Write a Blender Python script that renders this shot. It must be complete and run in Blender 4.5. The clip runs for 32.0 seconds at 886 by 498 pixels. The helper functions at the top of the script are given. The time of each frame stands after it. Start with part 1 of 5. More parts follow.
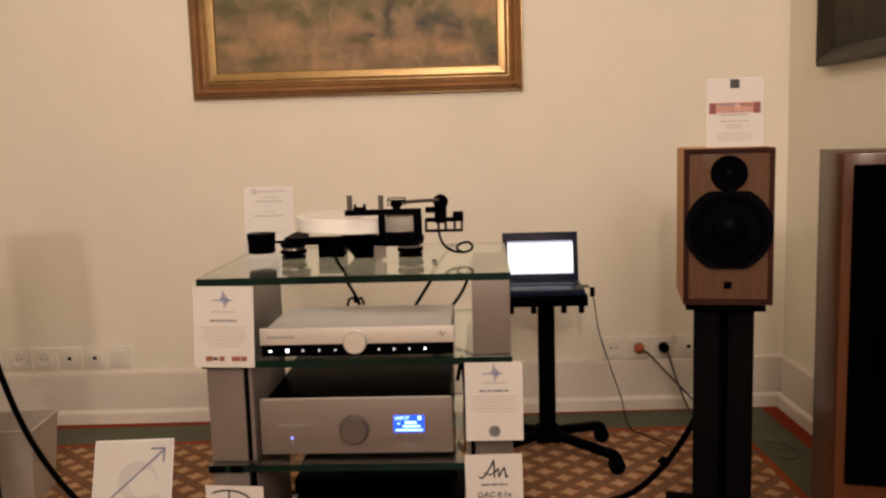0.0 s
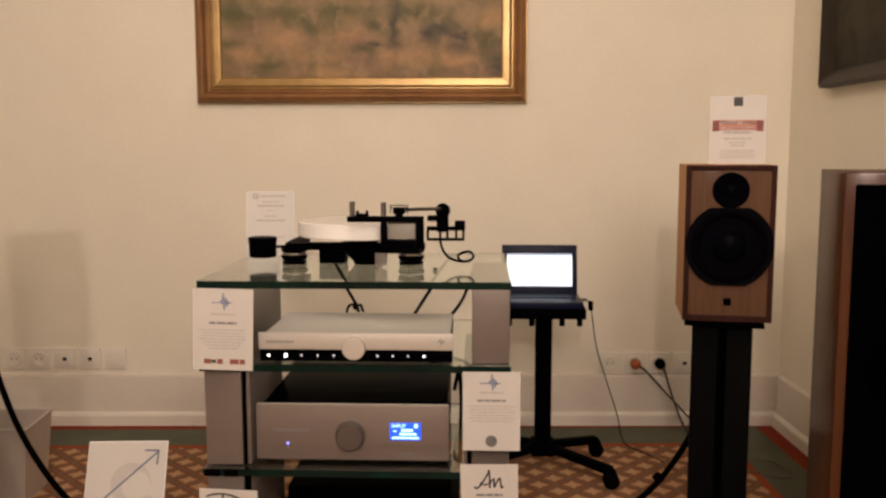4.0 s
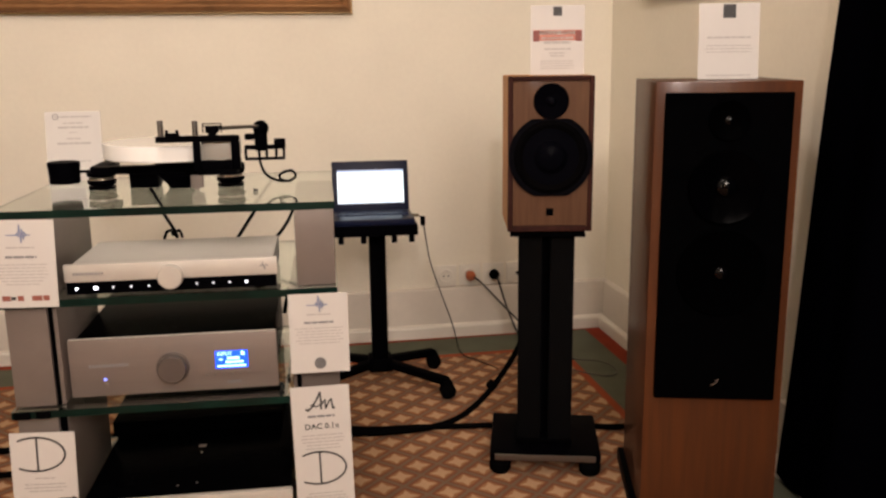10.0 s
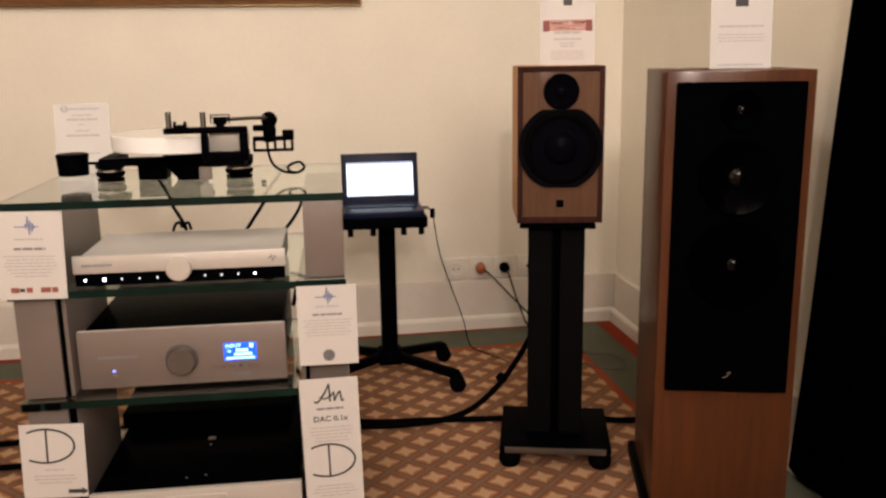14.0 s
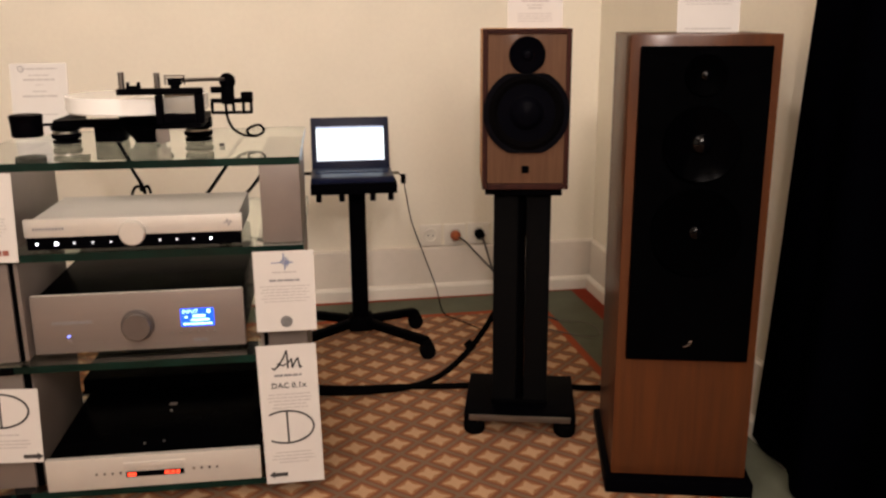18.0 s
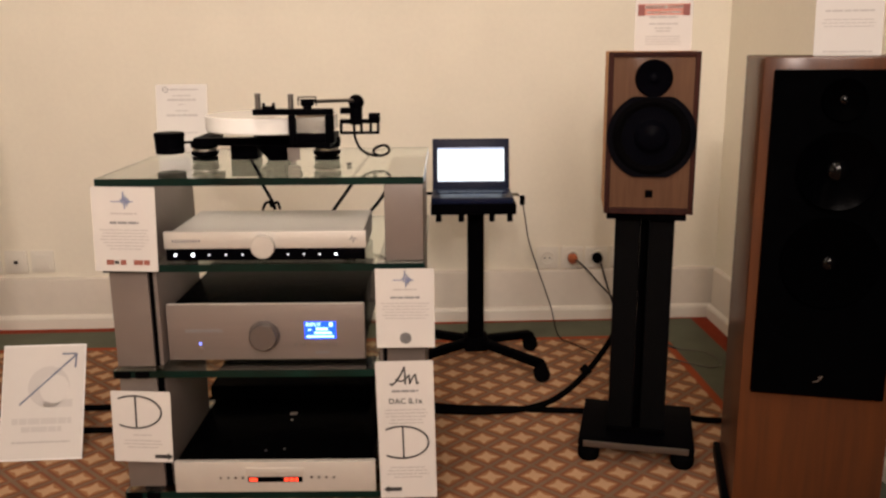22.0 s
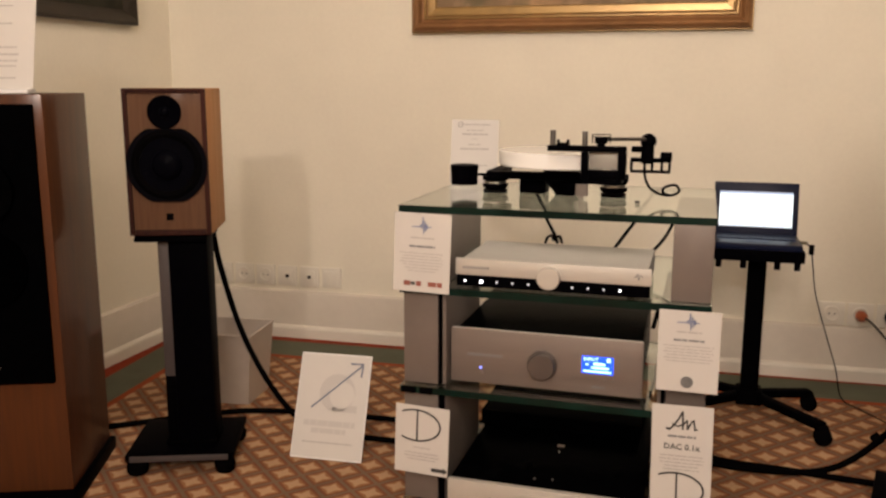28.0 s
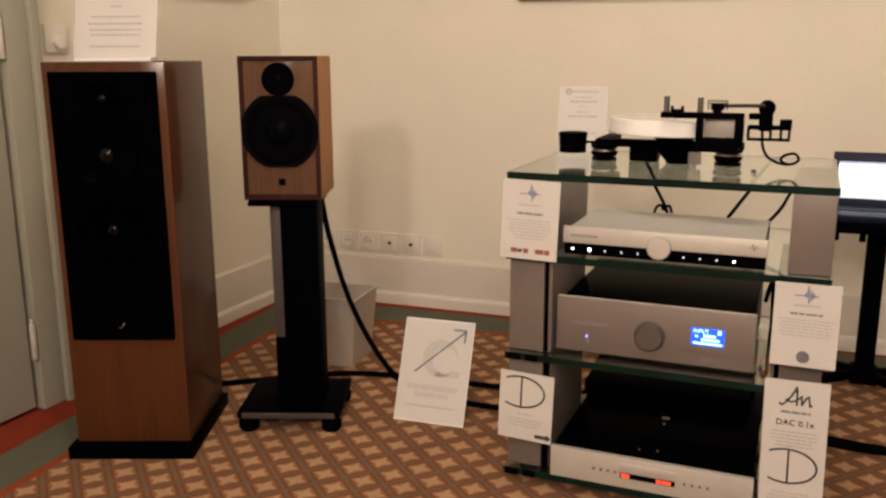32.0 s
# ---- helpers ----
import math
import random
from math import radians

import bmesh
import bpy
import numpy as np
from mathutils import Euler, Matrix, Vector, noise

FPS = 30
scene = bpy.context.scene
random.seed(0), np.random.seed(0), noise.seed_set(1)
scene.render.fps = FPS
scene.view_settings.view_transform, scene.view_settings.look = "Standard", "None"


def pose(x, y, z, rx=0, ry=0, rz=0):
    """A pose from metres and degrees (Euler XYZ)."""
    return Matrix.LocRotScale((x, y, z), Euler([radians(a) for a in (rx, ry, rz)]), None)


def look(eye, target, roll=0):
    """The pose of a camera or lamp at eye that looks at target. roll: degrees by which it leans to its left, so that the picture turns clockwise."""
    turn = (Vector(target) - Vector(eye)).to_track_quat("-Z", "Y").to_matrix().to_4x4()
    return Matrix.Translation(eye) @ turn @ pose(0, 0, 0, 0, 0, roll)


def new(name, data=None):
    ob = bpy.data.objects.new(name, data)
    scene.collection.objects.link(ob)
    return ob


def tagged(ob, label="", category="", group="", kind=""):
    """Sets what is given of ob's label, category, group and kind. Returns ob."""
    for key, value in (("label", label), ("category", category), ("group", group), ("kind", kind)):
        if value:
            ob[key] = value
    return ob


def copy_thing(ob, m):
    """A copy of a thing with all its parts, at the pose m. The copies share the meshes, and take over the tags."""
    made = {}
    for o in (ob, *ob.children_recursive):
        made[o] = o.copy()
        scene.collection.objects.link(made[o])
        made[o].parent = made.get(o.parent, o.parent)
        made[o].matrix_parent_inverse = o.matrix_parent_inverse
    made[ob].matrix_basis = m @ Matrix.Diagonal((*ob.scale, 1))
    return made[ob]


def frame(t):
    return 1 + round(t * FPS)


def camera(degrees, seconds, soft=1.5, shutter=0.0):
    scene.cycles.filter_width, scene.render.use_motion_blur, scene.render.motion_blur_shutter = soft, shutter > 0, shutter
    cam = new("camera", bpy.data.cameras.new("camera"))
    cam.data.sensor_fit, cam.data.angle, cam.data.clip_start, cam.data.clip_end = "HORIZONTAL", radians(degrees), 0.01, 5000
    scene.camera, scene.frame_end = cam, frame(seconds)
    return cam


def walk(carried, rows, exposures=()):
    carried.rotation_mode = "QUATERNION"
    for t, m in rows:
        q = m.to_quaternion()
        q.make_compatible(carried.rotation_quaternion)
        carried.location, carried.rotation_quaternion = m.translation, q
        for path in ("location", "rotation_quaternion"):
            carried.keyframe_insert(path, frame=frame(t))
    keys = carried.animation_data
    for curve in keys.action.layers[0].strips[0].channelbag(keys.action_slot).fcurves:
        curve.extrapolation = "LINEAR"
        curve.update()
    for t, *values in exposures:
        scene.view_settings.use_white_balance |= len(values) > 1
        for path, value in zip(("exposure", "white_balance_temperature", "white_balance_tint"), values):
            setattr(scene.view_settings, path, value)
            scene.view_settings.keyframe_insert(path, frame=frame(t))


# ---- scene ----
cam = camera(54.0, 32.0, soft=2.45)
PATH = [
    (0, (0.121, -0.031, 1.073), (0.03, 1.95, 0.814), -1.7),
    (0.5, (0.105, -0.038, 1.072), (0.023, 1.951, 0.871), -0.9),
    (1, (0.112, -0.034, 1.069), (0.029, 1.949, 0.824), -0.4),
    (1.5, (0.109, -0.04, 1.068), (0.024, 1.947, 0.86), -1.1),
    (2, (0.107, -0.036, 1.067), (0.023, 1.952, 0.86), -0.7),
    (2.5, (0.108, -0.038, 1.067), (0.02, 1.949, 0.854), 0.1),
    (3, (0.108, -0.035, 1.066), (0.022, 1.951, 0.85), -0.1),
    (3.5, (0.108, -0.036, 1.064), (0.025, 1.949, 0.838), -0.1),
    (5.5, (0.114, -0.034, 1.063), (0.035, 1.951, 0.829), -0.1),
    (6, (0.115, -0.037, 1.064), (0.031, 1.946, 0.819), 0.1),
    (6.5, (0.115, -0.03, 1.064), (0.041, 1.953, 0.82), -0.1),
    (7, (0.122, -0.026, 1.069), (0.158, 1.959, 0.829), 0.4),
    (7.5, (0.128, -0.021, 1.067), (0.233, 1.951, 0.754), 0.7),
    (8, (0.131, -0.019, 1.066), (0.301, 1.953, 0.78), -0.2),
    (8.5, (0.145, -0.008, 1.065), (0.346, 1.956, 0.742), -1.1),
    (9, (0.155, 0.0, 1.062), (0.38, 1.95, 0.68), -1.0),
    (9.5, (0.158, 0.008, 1.061), (0.418, 1.951, 0.667), -1.2),
    (10, (0.164, 0.007, 1.06), (0.427, 1.944, 0.638), -0.7),
    (10.5, (0.163, 0.013, 1.056), (0.413, 1.954, 0.646), -0.9),
    (11, (0.167, 0.018, 1.051), (0.42, 1.947, 0.59), -0.8),
    (11.5, (0.165, 0.015, 1.053), (0.414, 1.949, 0.607), -0.8),
    (12, (0.169, 0.018, 1.056), (0.413, 1.952, 0.607), -1.0),
    (12.5, (0.169, 0.017, 1.057), (0.393, 1.952, 0.605), -1.6),
    (13, (0.164, 0.017, 1.05), (0.389, 1.951, 0.594), -1.0),
    (13.5, (0.168, 0.019, 1.049), (0.379, 1.951, 0.576), -1.0),
    (14, (0.17, 0.017, 1.051), (0.407, 1.955, 0.617), -0.9),
    (14.5, (0.193, 0.022, 1.044), (0.483, 1.944, 0.572), -0.2),
    (15, (0.217, 0.032, 1.039), (0.522, 1.936, 0.508), 0.2),
    (15.5, (0.226, 0.036, 1.045), (0.52, 1.941, 0.512), -0.6),
    (17.5, (0.242, 0.034, 1.045), (0.506, 1.95, 0.536), 0.3),
    (18, (0.246, 0.035, 1.043), (0.495, 1.953, 0.534), -0.4),
    (18.5, (0.243, 0.039, 1.044), (0.488, 1.955, 0.528), 0.1),
    (19, (0.241, 0.036, 1.044), (0.484, 1.956, 0.539), 0.1),
    (19.5, (0.24, 0.034, 1.045), (0.446, 1.957, 0.532), -0.1),
    (20, (0.238, 0.031, 1.047), (0.373, 1.975, 0.597), 0.0),
    (20.5, (0.24, 0.036, 1.039), (0.355, 1.975, 0.562), 0.4),
    (21, (0.24, 0.034, 1.052), (0.312, 1.973, 0.564), -0.3),
    (21.5, (0.235, 0.036, 1.044), (0.272, 1.975, 0.555), -0.2),
    (22, (0.229, 0.027, 1.045), (0.222, 1.974, 0.585), -0.5),
    (22.5, (0.228, 0.027, 1.044), (0.203, 1.974, 0.587), -0.3),
    (23, (0.221, 0.022, 1.05), (0.105, 1.97, 0.612), -0.6),
    (23.5, (0.218, 0.019, 1.053), (0.06, 1.965, 0.619), -1.0),
    (24, (0.205, 0.021, 1.052), (-0.01, 1.963, 0.626), -0.9),
    (24.5, (0.199, 0.01, 1.059), (-0.089, 1.945, 0.641), -1.1),
    (25, (0.19, 0.01, 1.06), (-0.142, 1.937, 0.642), -1.1),
    (25.5, (0.184, 0.005, 1.059), (-0.192, 1.93, 0.669), -0.7),
    (27.5, (0.149, -0.006, 1.047), (-0.357, 1.891, 0.668), -0.1),
    (28, (0.146, -0.014, 1.044), (-0.416, 1.869, 0.671), 0.1),
    (28.5, (0.143, -0.017, 1.046), (-0.448, 1.861, 0.692), 0.0),
    (29, (0.14, -0.022, 1.041), (-0.49, 1.837, 0.656), -0.5),
    (29.5, (0.132, -0.021, 1.037), (-0.542, 1.81, 0.593), -0.7),
    (30, (0.13, -0.023, 1.034), (-0.581, 1.794, 0.589), -0.4),
    (30.5, (0.119, -0.03, 1.038), (-0.606, 1.785, 0.612), 0.4),
    (31, (0.12, -0.031, 1.034), (-0.619, 1.777, 0.605), 0.2),
    (31.5, (0.119, -0.032, 1.032), (-0.629, 1.772, 0.6), 0.1),
    (32, (0.116, -0.032, 1.033), (-0.642, 1.767, 0.597), -0.2),
]
walk(cam, [(t, look(eye, target, roll)) for t, eye, target, roll in PATH],
     exposures=[(0.0, -0.26, 6640, 14), (6.0, -0.26, 6620, 14), (9.0, 0.02, 6180, 12.5), (21.0, 0.09, 6180, 12.5), (24.0, -0.10, 6320, 12), (28.0, -0.10, 6460, 11.5), (32.0, -0.10, 6500, 11)])

# ---- light ----
world = bpy.data.worlds.new("world")
scene.world = world
world.use_nodes = True
world.node_tree.nodes["Background"].inputs[0].default_value = (1.0, 0.85, 0.68, 1)
world.node_tree.nodes["Background"].inputs[1].default_value = 0.03


def area_lamp(name, size, power, colour, m):
    data = bpy.data.lights.new(name, "AREA")
    data.shape, data.size, data.energy, data.color = "DISK", size, power, colour
    ob = new(name, data)
    ob.matrix_world = m
    return ob


area_lamp("lamp_light", 0.2, 47, (1.0, 0.82, 0.685), look((-0.05, -2.2, 2.2), (-0.3, 3.2, 2.2)))
# wide soft fill, added to even out the walls; no such fixture is known
area_lamp("wide_fill_light", 1.2, 74, (1.0, 0.82, 0.685), look((0.75, -1.7, 2.5), (0.45, 3.2, 0.2)))
area_lamp("ceiling_light", 0.4, 19, (1.0, 0.82, 0.685), look((-0.28, 0.9, 2.80), (-0.1, 3.0, 0.2)))

# ---- materials ----


def mat(name, colour, rough=0.6, metal=0.0, var=0.12, scale=30.0, bump=0.0, emit=None, strength=0.0, coords="Object", stretch=(1, 1, 1), gloss=0.5):
    """Principled material with two scales of colour variation and a fine relief."""
    m = bpy.data.materials.new(name)
    m.use_nodes = True
    nt = m.node_tree
    p = nt.nodes["Principled BSDF"]
    p.inputs["Base Color"].default_value = (*colour, 1)
    p.inputs["Roughness"].default_value = rough
    p.inputs["Metallic"].default_value = metal
    p.inputs["Specular IOR Level"].default_value = gloss
    if emit:
        p.inputs["Emission Color"].default_value = (*emit, 1)
        p.inputs["Emission Strength"].default_value = strength
    if var > 0 or bump > 0:
        tc = nt.nodes.new("ShaderNodeTexCoord")
        mp = nt.nodes.new("ShaderNodeMapping")
        mp.inputs["Scale"].default_value = stretch
        nt.links.new(tc.outputs[coords], mp.inputs[0])
        fine, wide = nt.nodes.new("ShaderNodeTexNoise"), nt.nodes.new("ShaderNodeTexNoise")
        fine.inputs["Scale"].default_value, wide.inputs["Scale"].default_value = scale, scale / 9
        fine.inputs["Detail"].default_value = 6
        for n in (fine, wide):
            nt.links.new(mp.outputs[0], n.inputs["Vector"])
        mix = nt.nodes.new("ShaderNodeMix")
        mix.data_type = "FLOAT"
        mix.inputs[0].default_value = 0.5
        nt.links.new(fine.outputs[0], mix.inputs[2])
        nt.links.new(wide.outputs[0], mix.inputs[3])
        ramp = nt.nodes.new("ShaderNodeValToRGB")
        ramp.color_ramp.elements[0].position, ramp.color_ramp.elements[1].position = 0.3, 0.7
        ramp.color_ramp.elements[0].color = (*[c * (1 - var) for c in colour], 1)
        ramp.color_ramp.elements[1].color = (*[min(1, c * (1 + var)) for c in colour], 1)
        nt.links.new(mix.outputs[0], ramp.inputs[0])
        nt.links.new(ramp.outputs[0], p.inputs["Base Color"])
        if bump > 0:
            b = nt.nodes.new("ShaderNodeBump")
            b.inputs["Strength"].default_value = bump
            b.inputs["Distance"].default_value = 0.002
            nt.links.new(fine.outputs[0], b.inputs["Height"])
            nt.links.new(b.outputs[0], p.inputs["Normal"])
    return m


WALL = mat("wall_paint", (0.80, 0.76, 0.645), 0.75, var=0.03, scale=60, bump=0.15)
SKIRT = mat("skirting_paint", (0.74, 0.70, 0.62), 0.5, var=0.03, scale=40)
CEIL = mat("ceiling_paint", (0.8, 0.77, 0.7), 0.8, var=0.02)
BLACK = mat("black_metal", (0.001, 0.0009, 0.0012), 0.5, var=0.3, gloss=0.2)
SATIN = mat("black_satin", (0.001, 0.0009, 0.0015), 0.42, var=0.3, gloss=0.15)
RUBBER = mat("black_rubber", (0.0018, 0.0016, 0.0018), 0.75, var=0.3, gloss=0.2)


def nodes_of(name, rough=0.6, metal=0.0):
    m = bpy.data.materials.new(name)
    m.use_nodes = True
    p = m.node_tree.nodes["Principled BSDF"]
    p.inputs["Roughness"].default_value, p.inputs["Metallic"].default_value = rough, metal
    return m, m.node_tree, p


def calc(nt, op, a, b=0.0, c=0.0):
    n = nt.nodes.new("ShaderNodeMath")
    n.operation = op
    for k, v in enumerate((a, b, c)):
        if isinstance(v, (int, float)):
            n.inputs[k].default_value = v
        else:
            nt.links.new(v, n.inputs[k])
    return n.outputs[0]


def blend(nt, fac, a, b):
    n = nt.nodes.new("ShaderNodeMix")
    n.data_type = "RGBA"
    for k, v in ((0, fac), (6, a), (7, b)):
        if isinstance(v, tuple):
            n.inputs[k].default_value = (*v, 1)
        elif isinstance(v, float):
            n.inputs[k].default_value = v
        else:
            nt.links.new(v, n.inputs[k])
    return n.outputs[2]


def noise_of(nt, vec, scale, detail=4.0):
    n = nt.nodes.new("ShaderNodeTexNoise")
    n.inputs["Scale"].default_value, n.inputs["Detail"].default_value = scale, detail
    nt.links.new(vec, n.inputs["Vector"])
    return n.outputs[0]


def ramp_of(nt, value, stops):
    r = nt.nodes.new("ShaderNodeValToRGB")
    el = r.color_ramp.elements
    while len(el) < len(stops):
        el.new(0.5)
    for q, (pos, col) in zip(el, stops):
        q.position, q.color = pos, (*col, 1)
    nt.links.new(value, r.inputs[0])
    return r.outputs[0]


def relief(nt, p, value, strength, distance):
    b = nt.nodes.new("ShaderNodeBump")
    b.inputs["Strength"].default_value, b.inputs["Distance"].default_value = strength, distance
    nt.links.new(value, b.inputs["Height"])
    nt.links.new(b.outputs[0], p.inputs["Normal"])


def carpet_material():
    """Woven carpet: lozenges with pale stars on a grey-green ground, and a plain green border between red lines along the walls."""
    m, nt, p = nodes_of("carpet_weave", 0.97)
    tc = nt.nodes.new("ShaderNodeTexCoord").outputs["Object"]
    wob = nt.nodes.new("ShaderNodeTexNoise")
    wob.inputs["Scale"].default_value = 220
    nt.links.new(tc, wob.inputs["Vector"])
    sep = nt.nodes.new("ShaderNodeSeparateXYZ")
    nt.links.new(tc, sep.inputs[0])
    fuzz = calc(nt, "MULTIPLY", calc(nt, "SUBTRACT", wob.outputs[0], 0.5), 0.008)
    x, y = calc(nt, "ADD", sep.outputs[0], fuzz), calc(nt, "SUBTRACT", sep.outputs[1], fuzz)
    s = 0.7071 / 0.0769
    dx, dy = calc(nt, "SUBTRACT", x, 0.0032), calc(nt, "SUBTRACT", y, 0.0456)
    u = calc(nt, "ABSOLUTE", calc(nt, "SUBTRACT", calc(nt, "FRACT", calc(nt, "ADD", calc(nt, "MULTIPLY", calc(nt, "ADD", dx, dy), s), 1000.5)), 0.5))
    v = calc(nt, "ABSOLUTE", calc(nt, "SUBTRACT", calc(nt, "FRACT", calc(nt, "ADD", calc(nt, "MULTIPLY", calc(nt, "SUBTRACT", dx, dy), s), 1000.5)), 0.5))
    far = calc(nt, "MAXIMUM", u, v)
    # pale star: a square whose sides bow in
    star = calc(nt, "SUBTRACT", far, calc(nt, "MULTIPLY", calc(nt, "MINIMUM", u, v), 0.30))
    pile = noise_of(nt, tc, 900, 2)
    patch = noise_of(nt, tc, 9, 5)
    beige, brown, red, grey, green = (0.51, 0.325, 0.19), (0.32, 0.152, 0.070), (0.215, 0.078, 0.038), (0.200, 0.130, 0.083), (0.125, 0.132, 0.095)
    soft = lambda v, at, w: calc(nt, "MULTIPLY_ADD", v, 1 / w, -at / w)
    def step(v, at, w):
        n = nt.nodes.new("ShaderNodeClamp")
        nt.links.new(soft(v, at, w), n.inputs[0])
        return n.outputs[0]
    col = blend(nt, step(star, 0.175, 0.05), beige, brown)
    col = blend(nt, step(far, 0.315, 0.05), col, red)
    col = blend(nt, step(far, 0.40, 0.05), col, grey)
    # the border
    left = calc(nt, "ADD", calc(nt, "MULTIPLY_ADD", y, 0.03, x), 1.93)
    left = calc(nt, "MULTIPLY_ADD", calc(nt, "MAXIMUM", calc(nt, "SUBTRACT", 1.1, y), 0.0), 0.079, left)
    edge = calc(nt, "MINIMUM", calc(nt, "MINIMUM", calc(nt, "SUBTRACT", 1.250, x), left), calc(nt, "SUBTRACT", 3.222, y))
    plain = calc(nt, "MULTIPLY", calc(nt, "MAXIMUM", calc(nt, "SUBTRACT", 2.3, y), 0.0), 10.0)
    sides = calc(nt, "MINIMUM", calc(nt, "ADD", calc(nt, "SUBTRACT", 1.232, x), plain), calc(nt, "SUBTRACT", left, 0.03))
    line = blend(nt, step(calc(nt, "MINIMUM", sides, calc(nt, "SUBTRACT", 3.222, y)), 0.045, 0.006), (0.25, 0.04, 0.018), green)
    line = blend(nt, step(edge, 0.228, 0.006), line, (0.32, 0.07, 0.025))
    col = blend(nt, step(edge, 0.255, 0.006), line, col)
    shade = calc(nt, "MULTIPLY_ADD", calc(nt, "ADD", calc(nt, "MULTIPLY", pile, 0.6), calc(nt, "MULTIPLY", patch, 0.5)), 0.9, 0.5)
    n = nt.nodes.new("ShaderNodeVectorMath")
    n.operation = "SCALE"
    nt.links.new(col, n.inputs[0])
    nt.links.new(shade, n.inputs["Scale"])
    nt.links.new(n.outputs[0], p.inputs["Base Color"])
    p.inputs["Specular IOR Level"].default_value = 0.1
    relief(nt, p, pile, 0.6, 0.004)
    return m


def wood_material(name, light, dark, rough=0.38, scale=1.0, coat=0.1):
    """Veneer with upright grain, pores and a slow change of tone."""
    m, nt, p = nodes_of(name, rough)
    tc = nt.nodes.new("ShaderNodeTexCoord").outputs["Object"]
    mp = nt.nodes.new("ShaderNodeMapping")
    mp.inputs["Scale"].default_value = (1, 1, 0.06)
    nt.links.new(tc, mp.inputs[0])
    grain = noise_of(nt, mp.outputs[0], 90 * scale, 6)
    figure = noise_of(nt, mp.outputs[0], 14 * scale, 3)
    both = calc(nt, "ADD", calc(nt, "MULTIPLY", grain, 0.55), calc(nt, "MULTIPLY", figure, 0.45))
    flame = noise_of(nt, tc, 3.0, 2)
    both = calc(nt, "MULTIPLY_ADD", calc(nt, "SUBTRACT", flame, 0.5), 0.25, both)
    nt.links.new(ramp_of(nt, both, [(0.36, dark), (0.5, tuple((a + b) / 2 for a, b in zip(light, dark))), (0.66, light)]), p.inputs["Base Color"])
    relief(nt, p, grain, 0.12, 0.001)
    p.inputs["Specular IOR Level"].default_value = 0.08
    p.inputs["Coat Weight"].default_value, p.inputs["Coat Roughness"].default_value = coat, 0.15
    return m


def canvas_material(name, sky, ground, dark, light, patches=()):
    """An oil landscape in loose strokes: a ground tone below, foliage above, soft dark and light patches of (x, z, width, height, colour, weight)."""
    m, nt, p = nodes_of(name, 0.55)
    p.inputs["Specular IOR Level"].default_value = 0.2
    tc = nt.nodes.new("ShaderNodeTexCoord").outputs["Object"]
    warp = nt.nodes.new("ShaderNodeTexNoise")
    warp.inputs["Scale"].default_value, warp.inputs["Detail"].default_value = 11.0, 3.0
    nt.links.new(tc, warp.inputs["Vector"])
    shifted = nt.nodes.new("ShaderNodeVectorMath")
    shifted.operation = "MULTIPLY_ADD"
    nt.links.new(warp.outputs["Color"], shifted.inputs[0])
    shifted.inputs[1].default_value = (0.09, 0.0, 0.06)
    nt.links.new(tc, shifted.inputs[2])
    sep = nt.nodes.new("ShaderNodeSeparateXYZ")
    nt.links.new(shifted.outputs[0], sep.inputs[0])
    x, z = calc(nt, "SUBTRACT", sep.outputs[0], 0.045), calc(nt, "SUBTRACT", sep.outputs[2], 0.03)
    col = ramp_of(nt, calc(nt, "MULTIPLY_ADD", z, 1.39, 0.5), [(0.02, tuple(0.85 * c for c in ground)), (0.16, ground), (0.32, light), (0.46, tuple((a + b) / 2 for a, b in zip(light, sky))), (0.8, sky)])
    for px, pz, w, h, tone, weight in patches:
        dx, dz = calc(nt, "MULTIPLY", calc(nt, "SUBTRACT", x, px), 1 / w), calc(nt, "MULTIPLY", calc(nt, "SUBTRACT", z, pz), 1 / h)
        d = calc(nt, "ADD", calc(nt, "MULTIPLY", dx, dx), calc(nt, "MULTIPLY", dz, dz))
        fall = calc(nt, "MULTIPLY", calc(nt, "EXPONENT", calc(nt, "MULTIPLY", d, -1.0)), weight)
        col = blend(nt, fall, col, tone)
    broad, fine = noise_of(nt, shifted.outputs[0], 11, 2), noise_of(nt, tc, 60, 3)
    col = blend(nt, ramp_of(nt, broad, [(0.45, (0, 0, 0)), (0.66, (0.5, 0.5, 0.5))]), col, dark)
    col = blend(nt, ramp_of(nt, noise_of(nt, shifted.outputs[0], 15, 2), [(0.50, (0, 0, 0)), (0.68, (0.5, 0.5, 0.5))]), col, light)
    tone = calc(nt, "MULTIPLY_ADD", fine, 0.3, 0.85)
    n = nt.nodes.new("ShaderNodeVectorMath")
    n.operation = "SCALE"
    nt.links.new(col, n.inputs[0])
    nt.links.new(tone, n.inputs["Scale"])
    nt.links.new(n.outputs[0], p.inputs["Base Color"])
    relief(nt, p, fine, 0.4, 0.002)
    return m


